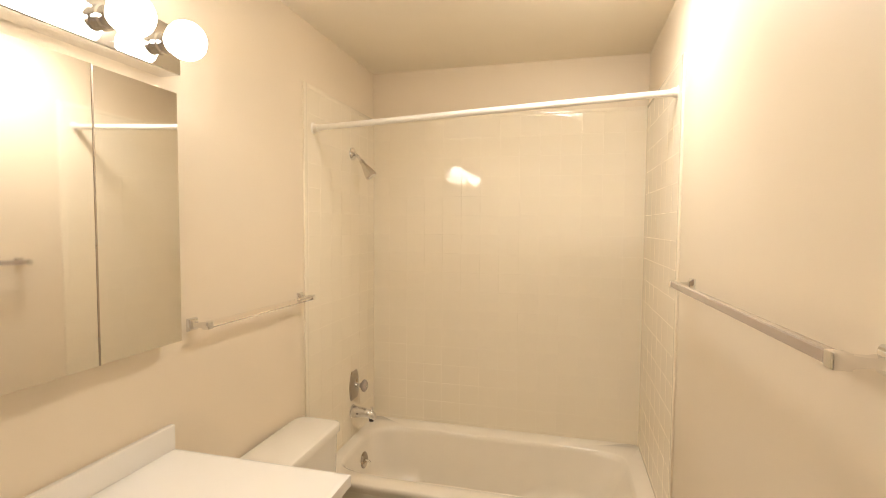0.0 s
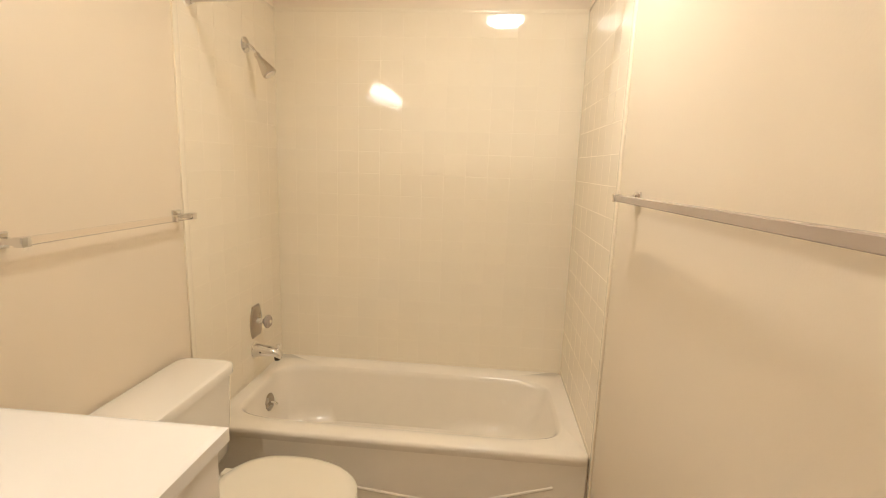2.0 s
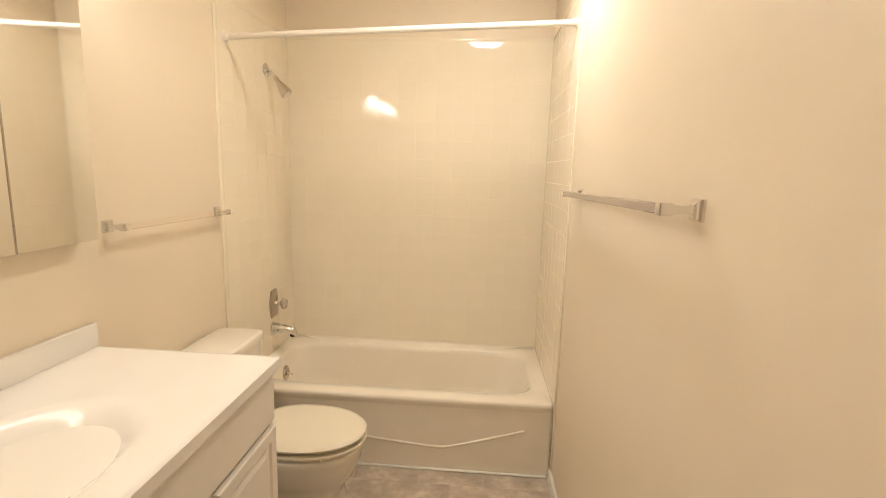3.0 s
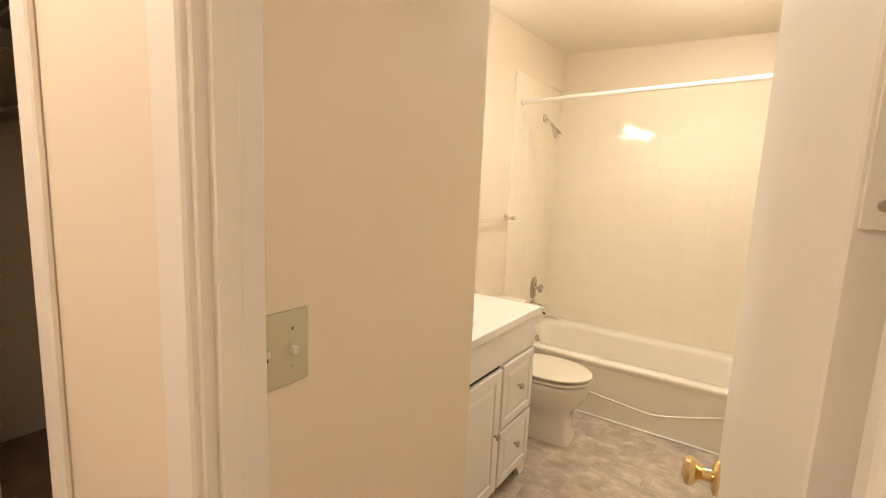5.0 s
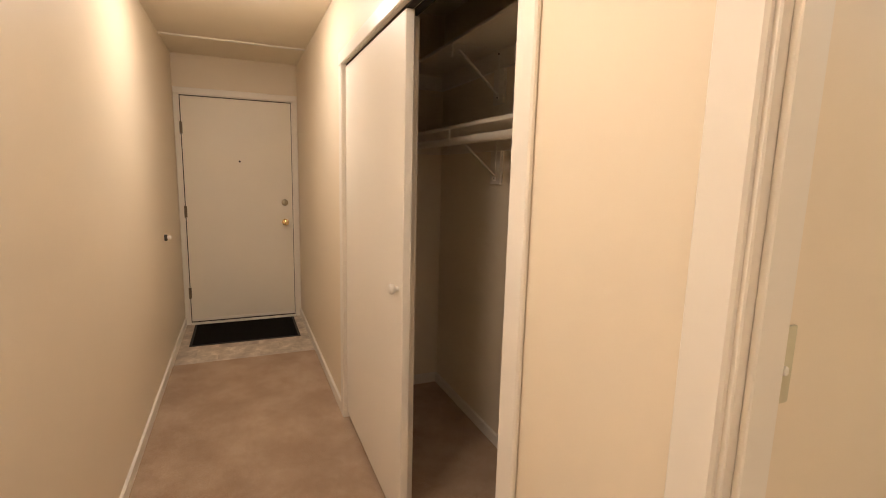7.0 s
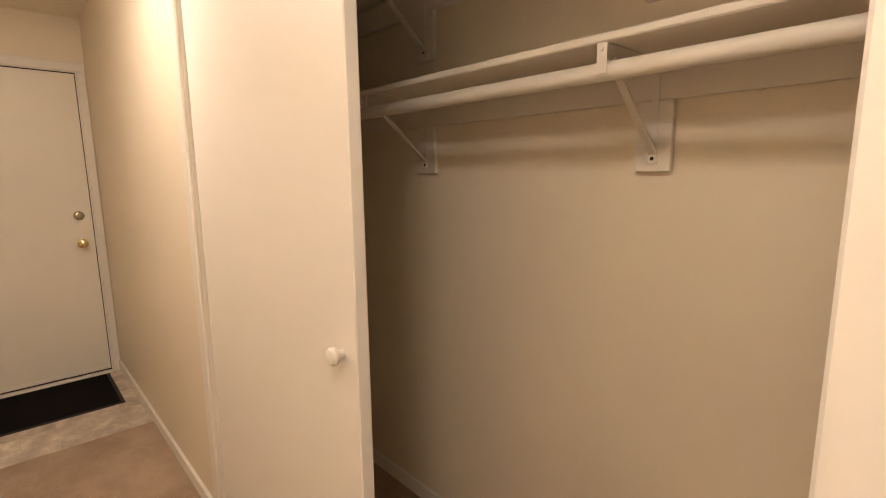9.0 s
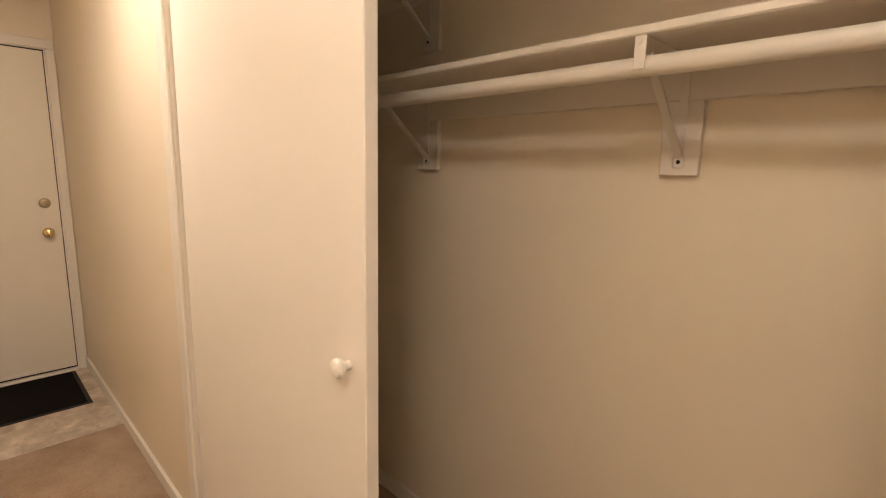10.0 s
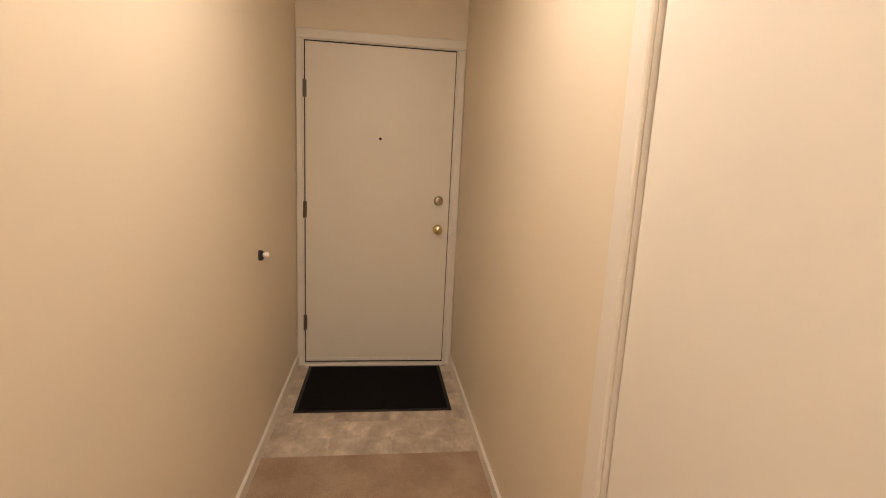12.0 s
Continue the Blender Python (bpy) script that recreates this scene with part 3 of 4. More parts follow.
    put("lever_arm", tube([(0.226, cy - 0.19, 0.625), (0.232, cy - 0.16, 0.62), (0.234, cy - 0.125, 0.612)], [0.005, 0.005, 0.007], 10), CHROME, lev)
    put("supply_hose", tube([(0.0, cy - 0.21, 0.16), (0.05, cy - 0.21, 0.16), (0.085, cy - 0.2, 0.2), (0.09, cy - 0.19, 0.37)], 0.006, 8), CHROME, t)


toilet()


# ---- bathroom: vanity ----
VY0, VY1, VT = -1.547, AY + 0.002 - 0.0, 0.873


def raised_panel(x, y0, y1, z0, z1, border):
    """A cabinet front: flat frame, sunk groove and raised field, seen from +x."""
    bm = bmesh.new()

    def rect(dx, i):
        return [(x + dx, y0 + i, z0 + i), (x + dx, y1 - i, z0 + i), (x + dx, y1 - i, z1 - i), (x + dx, y0 + i, z1 - i)]
    rings = [rect(-0.016, 0), rect(-0.004, 0), rect(0.0, 0.004), rect(0.0, border), rect(-0.006, border + 0.006), rect(-0.006, border + 0.012), rect(-0.0005, border + 0.03)]
    vs = [[bm.verts.new(p) for p in r] for r in rings]
    for a, b in zip(vs, vs[1:]):
        for k in range(4):
            bm.faces.new((a[k], a[(k + 1) % 4], b[(k + 1) % 4], b[k]))
    bm.faces.new(vs[-1])
    bm.faces.new(vs[0][::-1])
    return bm


def knob_on(parent, x, y, z, mat, r=0.015):
    return put("knob", lathe([(0, 0), (0.006, 0), (0.0055, 0.01), (0.007, 0.014), (r, 0.017), (r + 0.0005, 0.022), (r * 0.7, 0.027), (0, 0.028)], Matrix.Translation((x, y, z)) @ AXIS_X, 18), mat, parent, "small brushed-nickel knob")


def vanity():
    t = thing("vanity_cabinet", (0.28, (VY0 + VY1) / 2, 0), "white painted vanity cabinet with raised-panel door and drawers", "vanity cabinet")
    fx = 0.555
    y0, y1 = AY + 0.004, VY0 - 0.012
    bm = bmesh.new()
    box_into(bm, (0.004, y0, 0.09), (fx - 0.018, y1, VT - 0.034))
    body = put("body", bm, CABINET, t)
    put("face_frame", box((fx - 0.018, y0, 0.075), (fx - 0.0, y1, VT - 0.034), 0.002), CABINET, t)
    # toe board coloured near-black in place of the shade in its recess
    put("toe_board", box((0.3, y0, 0.0), (0.49, y1 - 0.02, 0.09)), DARK, t, "recessed toe board, near-black for the shade under the cabinet")
    # feet: shaped brackets at the front and the side
    for ya, yb, s in ((y1 - 0.12, y1, 1), (y0, y0 + 0.12, -1)):
        prof = [(0, 0.0), (0.045, 0.0), (0.05, 0.02), (0.068, 0.035), (0.08, 0.055), (0.12, 0.076), (0, 0.076)]
        e = yb if s > 0 else ya
        rings = [[(x, e - s * a, z) for a, z in prof] for x in (fx - 0.03, fx - 0.001)]
        put("bracket_foot", loft(rings), CABINET, t, smooth=20)
    put("side_foot", box((0.02, y1 - 0.018, 0.0), (fx - 0.031, y1 - 0.001, 0.092), 0.002), CABINET, t)
    # false front strip below the worktop
    put("false_front", box((fx - 0.001, y0 + 0.006, 0.682), (fx + 0.012, y1 - 0.006, VT - 0.038), 0.003), CABINET, t)
    # shade of the gap, painted as a near-black strip on the solid face frame
    put("gap_shade_strip", box((fx - 0.0005, y0 + 0.01, 0.664), (fx + 0.001, -1.905, 0.682)), DARK, t, "near-black strip for the shade of the gap above the doors")
    f = fx + 0.018
    for z0, z1, zk in ((0.372, 0.668, 0.53), (0.09, 0.358, 0.24)):
        d = put("drawer", raised_panel(f, -1.888, y1 - 0.012, z0, z1, 0.035), CABINET, t, smooth=15)
        knob_on(d, f - 0.001, -1.733, zk, NICKEL)
    for ya, yb, ky in ((-2.285, -1.906, -1.948), (y0 + 0.012, -2.3, -2.345)):
        d = put("door", raised_panel(f, ya, yb, 0.09, 0.662, 0.05), CABINET, t, smooth=15)
        knob_on(d, f - 0.001, ky, 0.372, NICKEL)


vanity()


def vanity_top():
    t = thing("basin_counter", (0.29, (VY0 + VY1) / 2, VT - 0.03), "glossy white cultured-marble vanity top with moulded basin", "counter")
    bm = bmesh.new()
    nx, ny = 70, 110
    xa, xb, ya, yb = 0.021, 0.582, AY + 0.001, VY0
    scx, scy = 0.315, -2.11
    grid = []
    for i in range(nx + 1):
        row = []
        for j in range(ny + 1):
            x, y = xa + (xb - xa) * i / nx, ya + (yb - ya) * j / ny
            d = math.hypot((x - scx) / 0.185, (y - scy) / 0.255)
            z = VT
            if d < 1.1:
                k = max(0.0, min(1.0, (1.1 - d) / 0.9))
                z = VT - 0.126 * k ** 3 * (k * (6 * k - 15) + 10)
            e = min(xb - x, yb - y)
            if e < 0.006:
                z -= 0.004 * (1 - e / 0.006)
            row.append(bm.verts.new((x, y, z)))
        grid.append(row)
    for i in range(nx):
        for j in range(ny):
            bm.faces.new((grid[i][j], grid[i + 1][j], grid[i + 1][j + 1], grid[i][j + 1]))
    edge = [grid[i][0] for i in range(nx + 1)] + [grid[nx][j] for j in range(1, ny + 1)] + [grid[i][ny] for i in range(nx - 1, -1, -1)] + [grid[0][j] for j in range(ny - 1, 0, -1)]
    low = [bm.verts.new((v.co.x, v.co.y, VT - 0.034)) for v in edge]
    for k in range(len(edge)):
        j = (k + 1) % len(edge)
        bm.faces.new((edge[k], edge[j], low[j], low[k]))
    put("worktop", bm, MARBLE, t, smooth=50)
    put("backsplash", box((0.001, ya, VT - 0.034), (0.02, yb, VT + 0.072), 0.006, 3), MARBLE, t)
    put("side_splash", box((0.021, ya, VT + 0.001), (0.56, ya + 0.018, VT + 0.072), 0.006, 3), MARBLE, t)
    put("basin_drain", lathe([(0, 0), (0.022, 0), (0.024, 0.003), (0, 0.004)], Matrix.Translation((scx, scy, VT - 0.127))), CHROME, t)


vanity_top()


def faucet():
    y, z = -2.11, VT
    t = thing("basin_faucet", (0.09, y, z), "low chrome two-handle faucet on the vanity top", "faucet")
    put("base", loft([superellipse(0.09, y, 0.027, 0.082, z + h, 32, 2.6) if g == 0 else superellipse(0.09, y, 0.022, 0.076, z + h, 32, 2.6) for h, g in ((0.0, 0), (0.014, 0), (0.02, 1))]), CHROME, t)
    put("spout", tube([(0.09, y, z + 0.018), (0.1, y, z + 0.05), (0.14, y, z + 0.062), (0.19, y, z + 0.048), (0.2, y, z + 0.036)], [0.017, 0.016, 0.013, 0.011, 0.01], 14), CHROME, t)
    for s in (-1, 1):
        put("handle", lathe([(0, 0.018), (0.016, 0.018), (0.014, 0.03), (0.019, 0.04), (0.022, 0.055), (0.018, 0.07), (0.008, 0.076), (0, 0.076)], Matrix.Translation((0.09, y + s * 0.055, z)), 12), ACRYLIC, t, "clear acrylic tap handle")


faucet()


# ---- bathroom: mirror cabinet and lights ----
def mirror_cabinet():
    y0, y1, z0, z1 = -2.585, -1.562, 1.198, 1.902
    t = thing("mirror_cabinet", (0, (y0 + y1) / 2, (z0 + z1) / 2), "shallow wall mirror cabinet with three mirrored sliding panels", "mirror cabinet")
    put("back_box", box((0.001, y0, z0), (0.056, y1, z1), 0.001), TRIM, t, "pale painted cabinet box")
    for ya, yb, x in ((-1.826, y1 - 0.001, 0.0585), (-2.32, -1.818, 0.064), (y0 + 0.001, -2.312, 0.0585)):
        put("mirror_panel", box((x, ya, z0 + 0.002), (x + 0.004, yb, z1 - 0.002)), MIRROR, t, "frameless mirror panel", smooth=0)
    put("panel_edge_strip", box((0.0628, -1.8185, z0 + 0.002), (0.0692, -1.8145, z1 - 0.002)), NICKEL, t, "dull metal edge strip")


mirror_cabinet()


def vanity_light():
    z = 2.015
    y0, y1 = -2.54, -1.555
    t = thing("vanity_light_bar", (0, (y0 + y1) / 2, z), "polished chrome light bar with six lit globe bulbs", "light bar")
    put("bar", box((0.0, y0, 1.95), (0.072, y1, 2.078), 0.003), CHROME, t)
    for k in range(6):
        y = -1.622 - 0.163 * k
        at = Matrix.Translation((0.072, y, z)) @ AXIS_X
        put("socket", lathe([(0, 0), (0.03, 0), (0.03, 0.006), (0.026, 0.01), (0.025, 0.026), (0.027, 0.032), (0, 0.032)], at, 20), CHROME, t)
        prof = [(0.014, 0.03), (0.018, 0.034)] + [(0.05 * math.sin(a), 0.08 - 0.05 * math.cos(a)) for a in [0.42 + (math.pi - 0.42) * i / 12 for i in range(13)]]
        prof[-1] = (0.0, prof[-1][1])
        put("globe_bulb", lathe(prof, at, 20), BULB, t, "lit white globe bulb")


vanity_light()


def dome_light(x, y, r, glass, label, deep=0.075):
    t = thing("ceiling_light", (x, y, CEIL), label, "ceiling light")
    put("base_pan", lathe([(0, 0), (r * 0.8, 0), (r * 0.84, -0.012), (r * 0.8, -0.022), (0, -0.022)], Matrix.Translation((x, y, CEIL))), TRIM, t)
    prof = [(r, -0.02)] + [(r * math.cos(a), -0.022 - deep * math.sin(a)) for a in [math.pi / 2 * i / 10 for i in range(1, 11)]]
    prof[-1] = (0, prof[-1][1])
    put("glass_dome", lathe(prof, Matrix.Translation((x, y, CEIL)), 32), glass, t, "lit frosted glass dome")
    put("finial", lathe([(0.011, -0.02 - deep), (0.012, -0.025 - deep), (0.007, -0.033 - deep), (0, -0.037 - deep)], Matrix.Translation((x, y, CEIL)), 14), CHROME, t)


dome_light(1.165, -1.05, 0.125, DOME, "lit frosted dome ceiling light in the bathroom", 0.035)
dome_light(-1.56, -3.9, 0.15, HALL_DOME, "lit shallow dome ceiling light in the hall", 0.05)
dome_light(0.42, -4.19, 0.16, CLOSET_SIDE_DOME, "lit shallow dome ceiling light beside the closet", 0.06)
# added lamp, never in view: lifts the switch wall and the door jamb
dome_light(1.95, -3.95, 0.12, CLOSET_SIDE_DOME, "added unseen dome light past the bathroom, brightens the switch wall", 0.03)


# ---- bathroom: switch plate and door ----
def switch_plate():
    y0, y1, z0, z1 = -3.308, -3.196, 1.145, 1.262
    t = thing("switch_plate", (AX, (y0 + y1) / 2, (z0 + z1) / 2), "ivory two-gang plate with two toggle switches", "light switch")
    put("plate", box((AX, y0, z0), (AX + 0.006, y1, z1), 0.004, 2), IVORY, t)
    zc = (z0 + z1) / 2
    yt, yo = -3.228, -3.276
    put("toggle_slot", box((AX + 0.005, yt - 0.006, zc - 0.013), (AX + 0.0068, yt + 0.006, zc + 0.013), 0.0005), IVORY, t)
    bm = box((AX + 0.004, yt - 0.0045, zc - 0.009), (AX + 0.018, yt + 0.0045, zc + 0.004), 0.002)
    put("toggle", bm, TRIM, t, "pale toggle lever")
    put("toggle_slot", box((AX + 0.005, yo - 0.006, zc - 0.013), (AX + 0.0068, yo + 0.006, zc + 0.013), 0.0005), IVORY, t)
    # the slot isn't cut: a near-black patch paints the shade below the lever
    put("slot_gap_shade", box((AX + 0.006, yo - 0.0045, zc - 0.0115), (AX + 0.0072, yo + 0.0045, zc - 0.0075)), DARK, t, "near-black patch for the shade in the gap under the toggle")
    put("toggle", box((AX + 0.004, yo - 0.0045, zc - 0.003), (AX + 0.017, yo + 0.0045, zc + 0.0095), 0.002), SEAT, t, "pale toggle lever")
    for dz in (-0.03, 0.03):
        put("screw", lathe([(0, 0), (0.003, 0), (0.0025, 0.0012), (0, 0.0014)], Matrix.Translation((AX + 0.0058, yt, zc + dz)) @ AXIS_X, 10), NICKEL, t)


switch_plate()


def door_knob(parent, m, mat):
    return put("door_knob", lathe([(0, 0), (0.032, 0), (0.032, 0.004), (0.026, 0.009), (0.012, 0.012), (0.011, 0.028), (0.015, 0.033), (0.024, 0.041), (0.0268, 0.051), (0.024, 0.06), (0.013, 0.065), (0, 0.066)], m, 24), mat, parent, "polished brass knob")


def bath_door():
    w, th, h = 0.62, 0.035, 2.02
    t = thing("door_bath", (B1 - 0.004, NI - 0.004, 0.0), "white flush bathroom door standing open, brass knob", "door", kind="structure")
    t.rotation_euler = (0, 0, radians(-84.5))
    # leaf along local -x, its hall face on local -y
    part("leaf", box((-w - 0.003, -th, HF + 0.012), (-0.003, 0.0, h), 0.002), LEAF, t)
    zk = 0.962
    for y, ax in ((-th, AXIS_NY), (0.0, AXIS_Y)):
        part("door_knob", lathe([(0, 0), (0.032, 0), (0.032, 0.004), (0.026, 0.009), (0.012, 0.012), (0.011, 0.026), (0.015, 0.031), (0.0235, 0.038), (0.026, 0.046), (0.023, 0.053), (0.012, 0.058), (0, 0.059)], Matrix.Translation((-w + 0.047, y, zk)) @ ax, 24), BRASS, t, "polished brass knob")
    part("latch_plate", box((-w - 0.0042, -th / 2 - 0.012, zk - 0.028), (-w - 0.002, -th / 2 + 0.012, zk + 0.028), 0.0005), BRASS, t)
    for z in (0.25, 1.495, 1.86):
        hg = part("hinge", tube([(0.0, -th + 0.03, z - 0.044), (0.0, -th + 0.03, z + 0.044)], 0.006, 10), LEAF, t, "butt hinge painted over with the door")
        part("hinge_plate", box((-0.0032, -th + 0.004, z - 0.044), (-0.0008, -th + 0.026, z + 0.044), 0.0006), LEAF, hg)
        for dz in (-0.03, 0.0, 0.03):
            part("hinge_screw", lathe([(0, 0), (0.0035, 0), (0.003, 0.001), (0, 0.0012)], Matrix.Translation((-0.0008, -th + 0.014 + (0.004 if dz == 0 else 0), z + dz)) @ AXIS_X, 10), AGED_BRASS, hg)


bath_door()


# ---- hall: closet doors ----
def closet_door(x0, x1, yc, knob):
    th = 0.033
    t = thing("closet_door", ((x0 + x1) / 2, yc, 0.06), "white flush sliding closet door pushed to one side" if knob else "white flush sliding closet door on the rear track", "sliding door", "sliding closet doors")
    put("leaf", box((x0, yc - th / 2, 0.062 if knob else 0.075), (x1, yc + th / 2, CH - 0.01), 0.003), LEAF, t)
    if knob:
        put("knob", lathe([(0, 0), (0.01, 0), (0.0095, 0.008), (0.012, 0.013), (0.019, 0.02), (0.021, 0.028), (0.017, 0.035), (0.008, 0.038), (0, 0.0385)], Matrix.Translation((x1 - 0.055, yc - th / 2, 1.03)) @ AXIS_NY, 20), TRIM, t, "round white knob")
    else:
        put("guide_foot", box((x1 - 0.02, yc - 0.02, HF), (x1 + 0.045, yc + 0.02, 0.07), 0.002), STEEL, t, "small floor guide")


closet_door(C0 + 0.004, -0.368, -3.368, True)
closet_door(C0 + 0.03, -0.43, -3.328, False)


# ---- closet: shelves, pole and brackets ----
def closet_shelf(z, name_label):
    t = thing("closet_shelf", ((CL + CR) / 2, -2.85, z), name_label, "shelf", "closet shelves")
    put("board", box((CL + 0.001, -2.972, z), (CR - 0.001, CB - 0.001, z + 0.018), 0.003), SHELF, t)
    put("back_cleat", box((CL + 0.02, CB - 0.018, z - 0.091), (CR - 0.02, CB, z - 0.0005), 0.002), SHELF, t)
    for x0, x1 in ((CL, CL + 0.019), (CR - 0.019, CR)):
        put("end_cleat", box((x0, -2.965, z - 0.091), (x1, CB - 0.0, z - 0.0005), 0.002), SHELF, t)


def closet_bracket(x, w, z):
    """Wood block on the wall; steel strap, diagonal brace and pole hook in front of it."""
    t = thing("closet_bracket", (x, CB, z - 0.259), "painted steel shelf bracket screwed to a wooden wall block", "bracket", "closet brackets")
    put("wall_block", box((x - w / 2, CB - 0.019, z - 0.259), (x + w / 2, CB - 0.0005, z - 0.0915), 0.002), SHELF, t)
    yb, yf = CB - 0.0195, -2.95
    s = put("wall_strap", box((x - 0.0095, yb - 0.003, z - 0.24), (x + 0.0095, yb, z - 0.001), 0.001), STEEL, t)
    put("top_strap", box((x - 0.0095, yf - 0.01, z - 0.004), (x + 0.0095, yb - 0.003, z - 0.0006), 0.001), STEEL, t)
    a, b = Vector((x, yb - 0.004, z - 0.217)), Vector((x, yf + 0.012, z - 0.03))
    d = (b - a).normalized()
    up = d.cross(Vector((1, 0, 0))).normalized()
    rings = [[p + Vector((sx * 0.0085, 0, 0)) + up * q for sx, q in ((-1, -0.0015), (-1, 0.0065), (-0.7, 0.0065), (-0.7, 0.0), (0.7, 0.0), (0.7, 0.0065), (1, 0.0065), (1, -0.0015))] for p in (a, b)]
    put("brace", loft(rings), STEEL, t, smooth=20)
    h = put("hook_strap", box((x - 0.011, yf - 0.026, z - 0.062), (x + 0.011, yf - 0.0235, z - 0.002), 0.0008), STEEL, t, "strap that carries the pole")
    for zz, yy, par in ((z - 0.228, yb - 0.003, s), (z - 0.02, yb - 0.003, s)):
        put("screw", lathe([(0, 0), (0.0048, 0), (0.004, 0.002), (0, 0.0026)], Matrix.Translation((x, yy, zz)) @ AXIS_NY, 10), DARK, par, "dark screw head")
    put("screw", lathe([(0, 0), (0.0045, 0), (0.004, 0.002), (0, 0.0024)], Matrix.Translation((x, yf - 0.026, z - 0.014)) @ AXIS_NY, 10), STEEL, h)
    put("screw_washer", box((x - 0.013, yb - 0.0022, z - 0.242), (x + 0.013, yb - 0.0002, z - 0.215), 0.004), STEEL, s)


SZ = 1.675
closet_shelf(SZ, "white painted closet shelf over the hanging pole")
closet_shelf(2.072, "white painted upper closet shelf")
for zz in (SZ, 2.072):
    closet_bracket(-0.914, 0.1, zz)
    closet_bracket(-0.064, 0.086, zz)


def pole():
    y, z = -2.95, 1.621
    t = thing("closet_pole", ((CL + CR) / 2, y, z), "white painted wooden hanging pole under the shelf", "closet pole")
    put("pole", tube([(CL + 0.002, y, z), (CR - 0.002, y, z)], 0.0192, 20), SHELF, t)
    for x, ax in ((CL + 0.019, AXIS_X), (CR - 0.019, AXIS_NX)):
        put("pole_socket", lathe([(0, 0), (0.034, 0), (0.034, 0.012), (0.024, 0.012), (0, 0.012)], Matrix.Translation((x, y, z)) @ ax), STEEL, t)


pole()


# ---- hall: entry door ----
HINGE = material("hinge_metal", (0.2, 0.16, 0.12), rough=0.35, metal=1.0, vary=0.1, grain=90, bump=0.03)


def entry_door():
    t = thing("door_entry", (XW, (D0 + D1) / 2, HF), "white flush steel entry door, closed, brass knob and deadbolt", "door", kind="structure")
    x = XW + 0.002
    put("leaf", box((x - 0.044, D0, 0.047), (x, D1, DH), 0.002), ENTRY_PAINT, t)
    put("frame_side", box((XW - 0.1, D0 - 0.03, 0.0), (XW + 0.004, D0 - 0.007, DH + 0.005), 0.002), TRIM, t)
    put("frame_side", box((XW - 0.1, D1 + 0.005, 0.0), (XW + 0.004, D1 + 0.03, DH + 0.005), 0.002), TRIM, t)
    put("frame_head", box((XW - 0.1, D0 - 0.03, DH + 0.008), (XW + 0.004, D1 + 0.03, DH + 0.03), 0.002), TRIM, t)
    cw = 0.055
    put("casing_side", box((XW, S + 0.003, 0.0), (XW + 0.014, D0 - 0.014, DH + 0.014), 0.004), TRIM, t)
    put("casing_side", box((XW, D1 + 0.014, 0.0), (XW + 0.014, NH - 0.003, DH + 0.014), 0.004), TRIM, t)
    put("casing_head", box((XW, S + 0.003, DH + 0.014), (XW + 0.014, NH - 0.003, DH + 0.07), 0.004), TRIM, t)
    # near-black sheet behind the leaf paints the shade in its gaps
    put("gap_shade_sheet", box((XW - 0.05, D0 - 0.008, 0.03), (XW - 0.006, D1 + 0.006, DH + 0.008)), DARK, t, "near-black sheet for the shade in the gap round the leaf")
    put("sweep", box((x, D0 + 0.01, 0.05), (x + 0.006, D1 - 0.01, 0.072), 0.002), TRIM, t, "pale door sweep strip")
    put("sill", box((XW - 0.09, D0 - 0.005, 0.0), (XW + 0.028, D1 + 0.005, HF + 0.006), 0.004), STEEL, t)
    yk = D1 - 0.068
    kn = Matrix.Translation((x, yk, 0.965)) @ AXIS_X
    door_knob(t, kn, BRASS)
    d = put("deadbolt", lathe([(0, 0), (0.031, 0), (0.03, 0.006), (0.022, 0.014), (0.012, 0.017), (0, 0.017)], Matrix.Translation((x, yk - 0.002, 1.154)) @ AXIS_X), AGED_BRASS, t, "dull brass deadbolt rose")
    put("thumb_turn", box((x + 0.016, yk - 0.007, 1.138), (x + 0.026, yk + 0.003, 1.17), 0.003), AGED_BRASS, d)
    put("strike_edge", box((x - 0.01, D1 + 0.001, 0.94), (x + 0.003, D1 + 0.0045, 0.995)), NICKEL, t)
    put("peephole", lathe([(0, 0), (0.009, 0), (0.008, 0.003), (0.004, 0.004), (0, 0.004)], Matrix.Translation((x, -3.915, 1.53)) @ AXIS_X, 16), DARK, t, "tiny dark peephole")
    for z in (0.32, 1.07, 1.807):
        hg = put("hinge", tube([(XW + 0.011, D0 - 0.005, z - 0.052), (XW + 0.011, D0 - 0.005, z + 0.052)], 0.0085, 10), HINGE, t, "dull dark metal hinge")
        put("hinge_leaf", box((XW + 0.0015, D0 + 0.001, z - 0.05), (XW + 0.0035, D0 + 0.009, z + 0.05)), HINGE, hg)


entry_door()


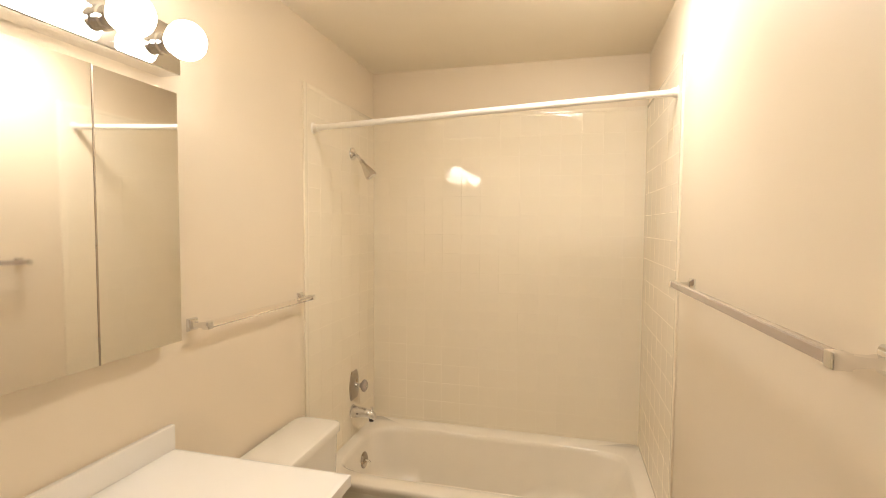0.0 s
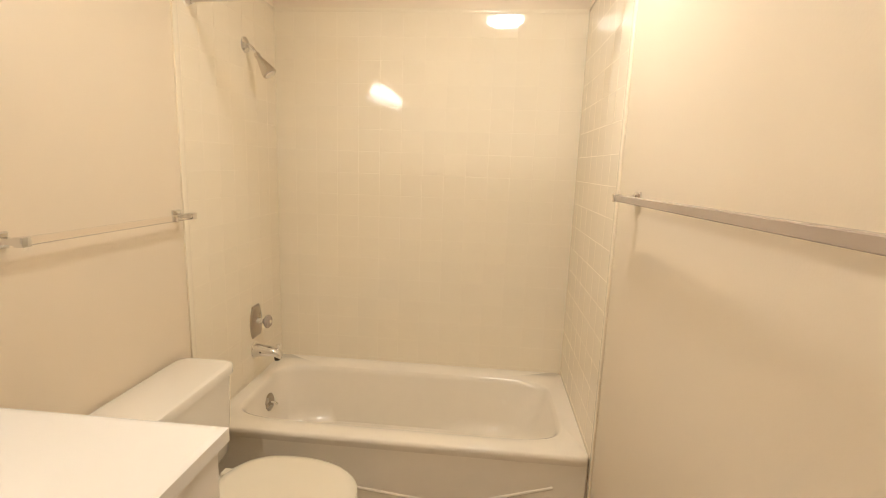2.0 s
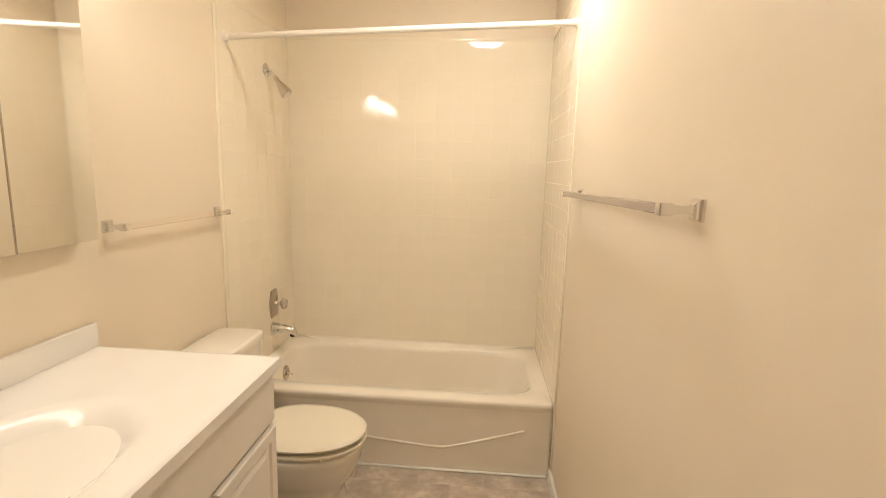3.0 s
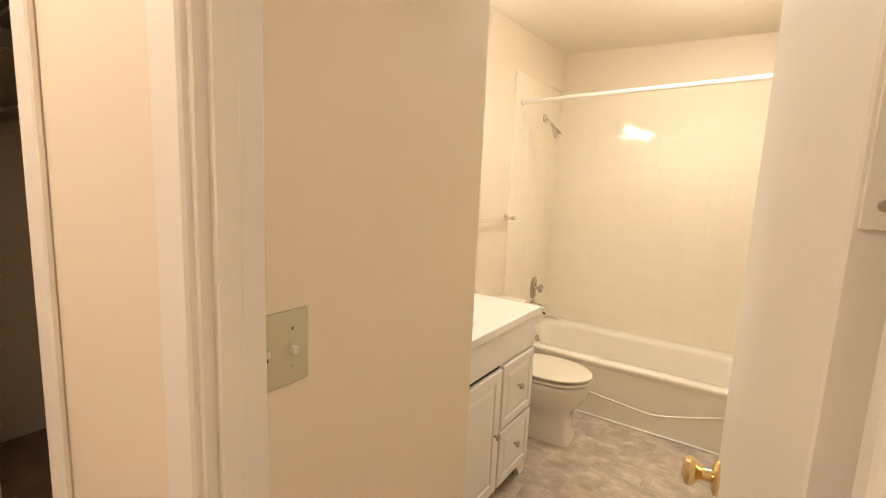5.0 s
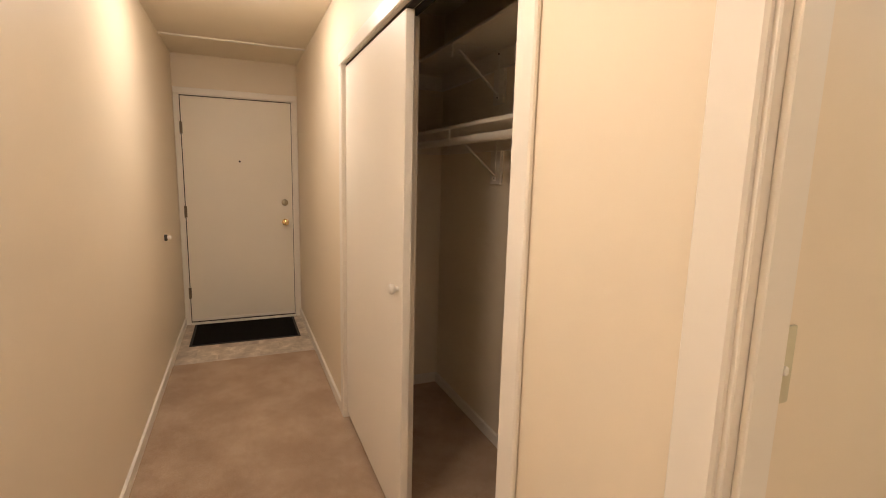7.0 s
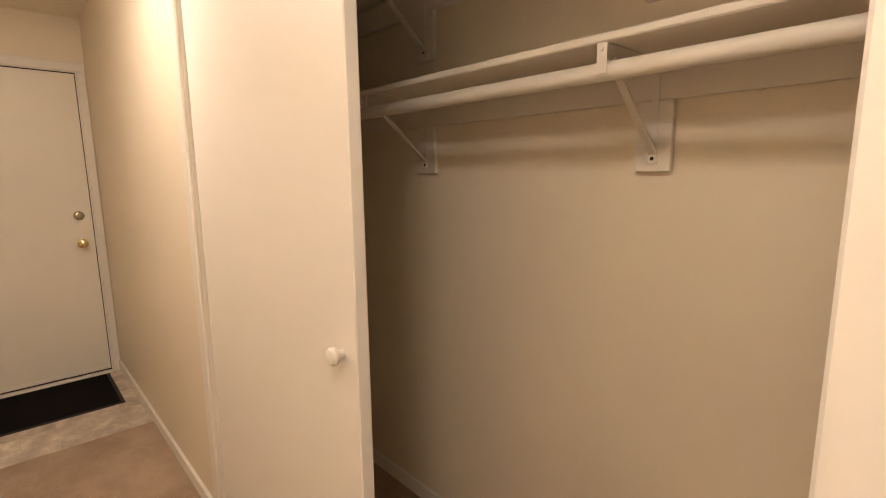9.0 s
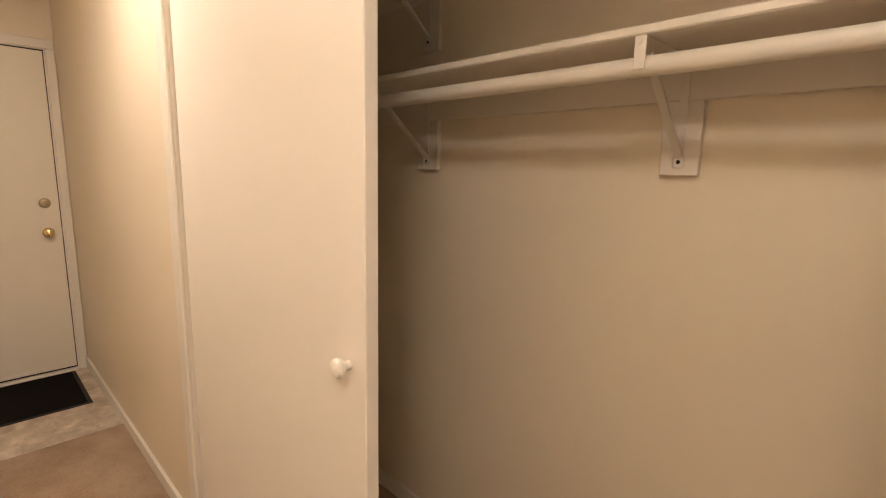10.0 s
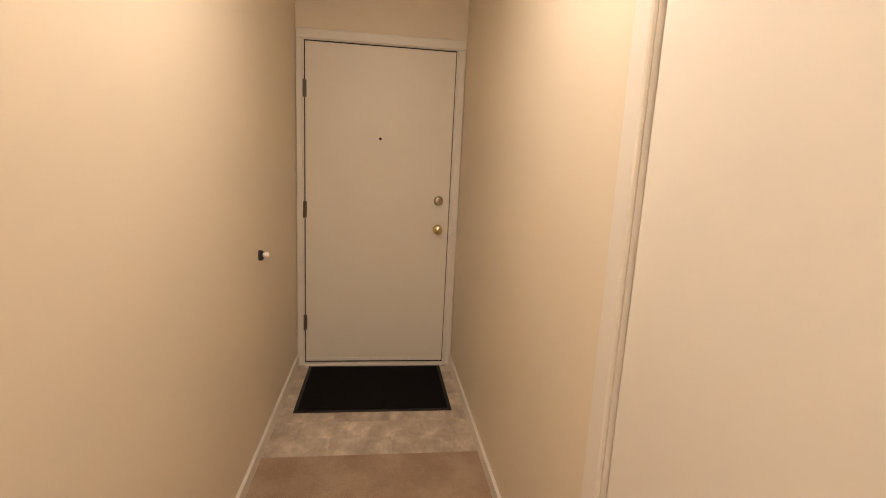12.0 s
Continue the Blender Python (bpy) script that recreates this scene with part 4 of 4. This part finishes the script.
def door_mat():
    x0, x1, y0, y1 = -3.545, -2.945, -4.35, -3.475
    z = HF - 0.009
    t = thing("door_mat", ((x0 + x1) / 2, (y0 + y1) / 2, z), "black fibre door mat with a rubber border", "door mat")
    put("border", box((x0, y0, z), (x1, y1, z + 0.005), 0.002), RUBBER, t, "thin black rubber border")
    bm = bmesh.new()
    n = 44
    rows = [(x0 + 0.022 + (x1 - x0 - 0.044) * k / (2 * n), 0.0105 if k % 2 else 0.0075) for k in range(2 * n + 1)]
    for (xa, ha), (xb, hb) in zip(rows, rows[1:]):
        bm.faces.new([bm.verts.new(p) for p in ((xa, y0 + 0.022, z + ha), (xb, y0 + 0.022, z + hb), (xb, y1 - 0.022, z + hb), (xa, y1 - 0.022, z + ha))])
    bmesh.ops.remove_doubles(bm, verts=bm.verts[:], dist=1e-5)
    box_into(bm, (x0 + 0.0215, y0 + 0.0215, z + 0.004), (x1 - 0.0215, y1 - 0.0215, z + 0.0074))
    put("pile_surface", bm, NAP, t, "ribbed black pile", smooth=0)


door_mat()


def wall_bumper():
    x, z = -2.625, 0.962
    t = thing("wall_bumper", (x, S, z), "small white knob bumper on a dark oval wall base", "door bumper")
    m = Matrix.Translation((x, S, z)) @ Matrix.Diagonal((0.75, 1, 1.25, 1)) @ AXIS_Y
    put("dark_base", lathe([(0, 0.0005), (0.019, 0.0005), (0.019, 0.012), (0.016, 0.019), (0, 0.019)], m, 16), DARK, t, "dark oval base")
    put("bumper_knob", lathe([(0, 0.018), (0.009, 0.018), (0.009, 0.024), (0.0135, 0.028), (0.015, 0.036), (0.011, 0.044), (0, 0.046)], Matrix.Translation((x, S, z + 0.002)) @ AXIS_Y, 16), TRIM, t, "round white knob")


wall_bumper()


# ---- pieces: wall tiles of the tub alcove ----
PITCH, GAP = 0.1095, 0.0012


def tile_mesh(w, h, name):
    bm = box((-w / 2, 0, -h / 2), (w / 2, 0.007, h / 2))
    front = [e for e in bm.edges if all(v.co.y > 0.006 for v in e.verts)]
    bmesh.ops.bevel(bm, geom=front, offset=0.0009, segments=2, affect="EDGES", profile=0.5)
    for f in bm.faces:
        f.smooth = True
    for e in bm.edges:
        if len(e.link_faces) == 2 and e.calc_face_angle(0) > radians(20):
            e.smooth = False
    me = bpy.data.meshes.new(name)
    bm.to_mesh(me)
    bm.free()
    me.materials.append(TILE)
    return me


def tile_wall(wall, origin, turn, width, z0, z1):
    """Rows of square tiles from the top down, on a wall whose face looks along local +y."""
    rows = int((z1 - z0) / PITCH) + 1
    cols = int(width / PITCH + 0.25)
    base = Matrix.Translation(origin) @ Matrix.Rotation(turn, 4, "Z")
    bed = box((0, 0.0, z0), (width, 0.0069, z1))
    bed.transform(base)
    part("grout_bed", bed, GROUT, wall, "pale grout behind the tiles", smooth=0)
    full = tile_mesh(PITCH - GAP, PITCH - GAP, "tile")
    for r in range(rows):
        zt = z1 - r * PITCH
        zb = max(z0, zt - PITCH)
        h = zt - zb
        if h < 0.02:
            continue
        me = full if h > PITCH - 0.001 else tile_mesh(PITCH - GAP, h - GAP, "tile_cut")
        for c in range(cols):
            w = min(PITCH, width - c * PITCH)
            if w < 0.015:
                continue
            mm = me if w > PITCH - 0.002 else tile_mesh(w - GAP, h - GAP, "tile_cut")
            ob = new("tile", mm)
            ob.parent = wall
            j = [random.uniform(-1, 1) for _ in range(4)]
            ob.matrix_basis = base @ Matrix.Translation((c * PITCH + w / 2, 0.0005 + 0.0001 * j[0], (zt + zb) / 2)) @ Euler((radians(0.3 * j[1]), 0, radians(0.3 * j[2]))).to_matrix().to_4x4()


tile_wall(wall_bath_north, (W, 0, 0), radians(180), W, RIM - 0.004, TILE_TOP)
tile_wall(wall_tub_west, (0, 0, 0), radians(-90), 0.766, RIM - 0.004, TILE_TOP)
tile_wall(wall_bath_east, (W, -0.766, 0), radians(90), 0.766, RIM - 0.004, TILE_TOP)
for nm, x0, x1 in (("trim_tile_west", 0, 0.0077), ("trim_tile_east", W - 0.0077, W)):
    structure(nm, box((x0, -0.795, 0.0), (x1, -0.767, TILE_TOP + 0.02), 0.0012, 2), TILE, "glazed bullnose strip along the tile edge", "tile trim", 40)
for nm, lo, hi in (("trim_tile_top_north", (0, -0.0077, TILE_TOP), (W, 0, TILE_TOP + 0.02)), ("trim_tile_top_west", (0, -0.766, TILE_TOP), (0.0077, -0.01, TILE_TOP + 0.02)), ("trim_tile_top_east", (W - 0.0077, -0.766, TILE_TOP), (W, -0.01, TILE_TOP + 0.02))):
    structure(nm, box(lo, hi, 0.0012, 2), TILE, "glazed bullnose strip above the tiles", "tile trim", 40)


# ---- pieces: vinyl floor tiles ----
def lay(floor, x0, x1, y0, y1, z, w, h, across=False):
    made = {}
    row = 0
    turn = Matrix.Rotation(radians(90), 4, "Z") if across else Matrix()
    if across:
        x0, x1, y0, y1 = y0, y1, -x1, -x0
    y = y0
    while y < y1 - 0.01:
        x = x0 - (w / 2 if row % 2 else 0)
        while x < x1 - 0.005:
            a, b = max(x, x0), min(x + w, x1)
            c, d = y, min(y + h, y1)
            if b - a > 0.01:
                key = (round(b - a, 3), round(d - c, 3))
                if key not in made:
                    bm = box((-(b - a) / 2 + 0.0002, -(d - c) / 2 + 0.0002, -0.003), ((b - a) / 2 - 0.0002, (d - c) / 2 - 0.0002, 0.0))
                    made[key] = bpy.data.meshes.new("vinyl_tile")
                    bm.to_mesh(made[key])
                    bm.free()
                    made[key].materials.append(VINYL)
                ob = new("vinyl_tile", made[key])
                ob.parent = floor
                ob.matrix_basis = turn @ Matrix.Translation(((a + b) / 2, (c + d) / 2, z + random.uniform(-0.0002, 0.0002)))
            x += w
        y += h
        row += 1


lay(floor_bath, 0.0, W, NI + 0.012, TUB_F + 0.02, 0.0, 0.305, 0.153)
lay(floor_entry, XW, -2.546, S, NH, HF - 0.009, 0.305, 0.153, True)
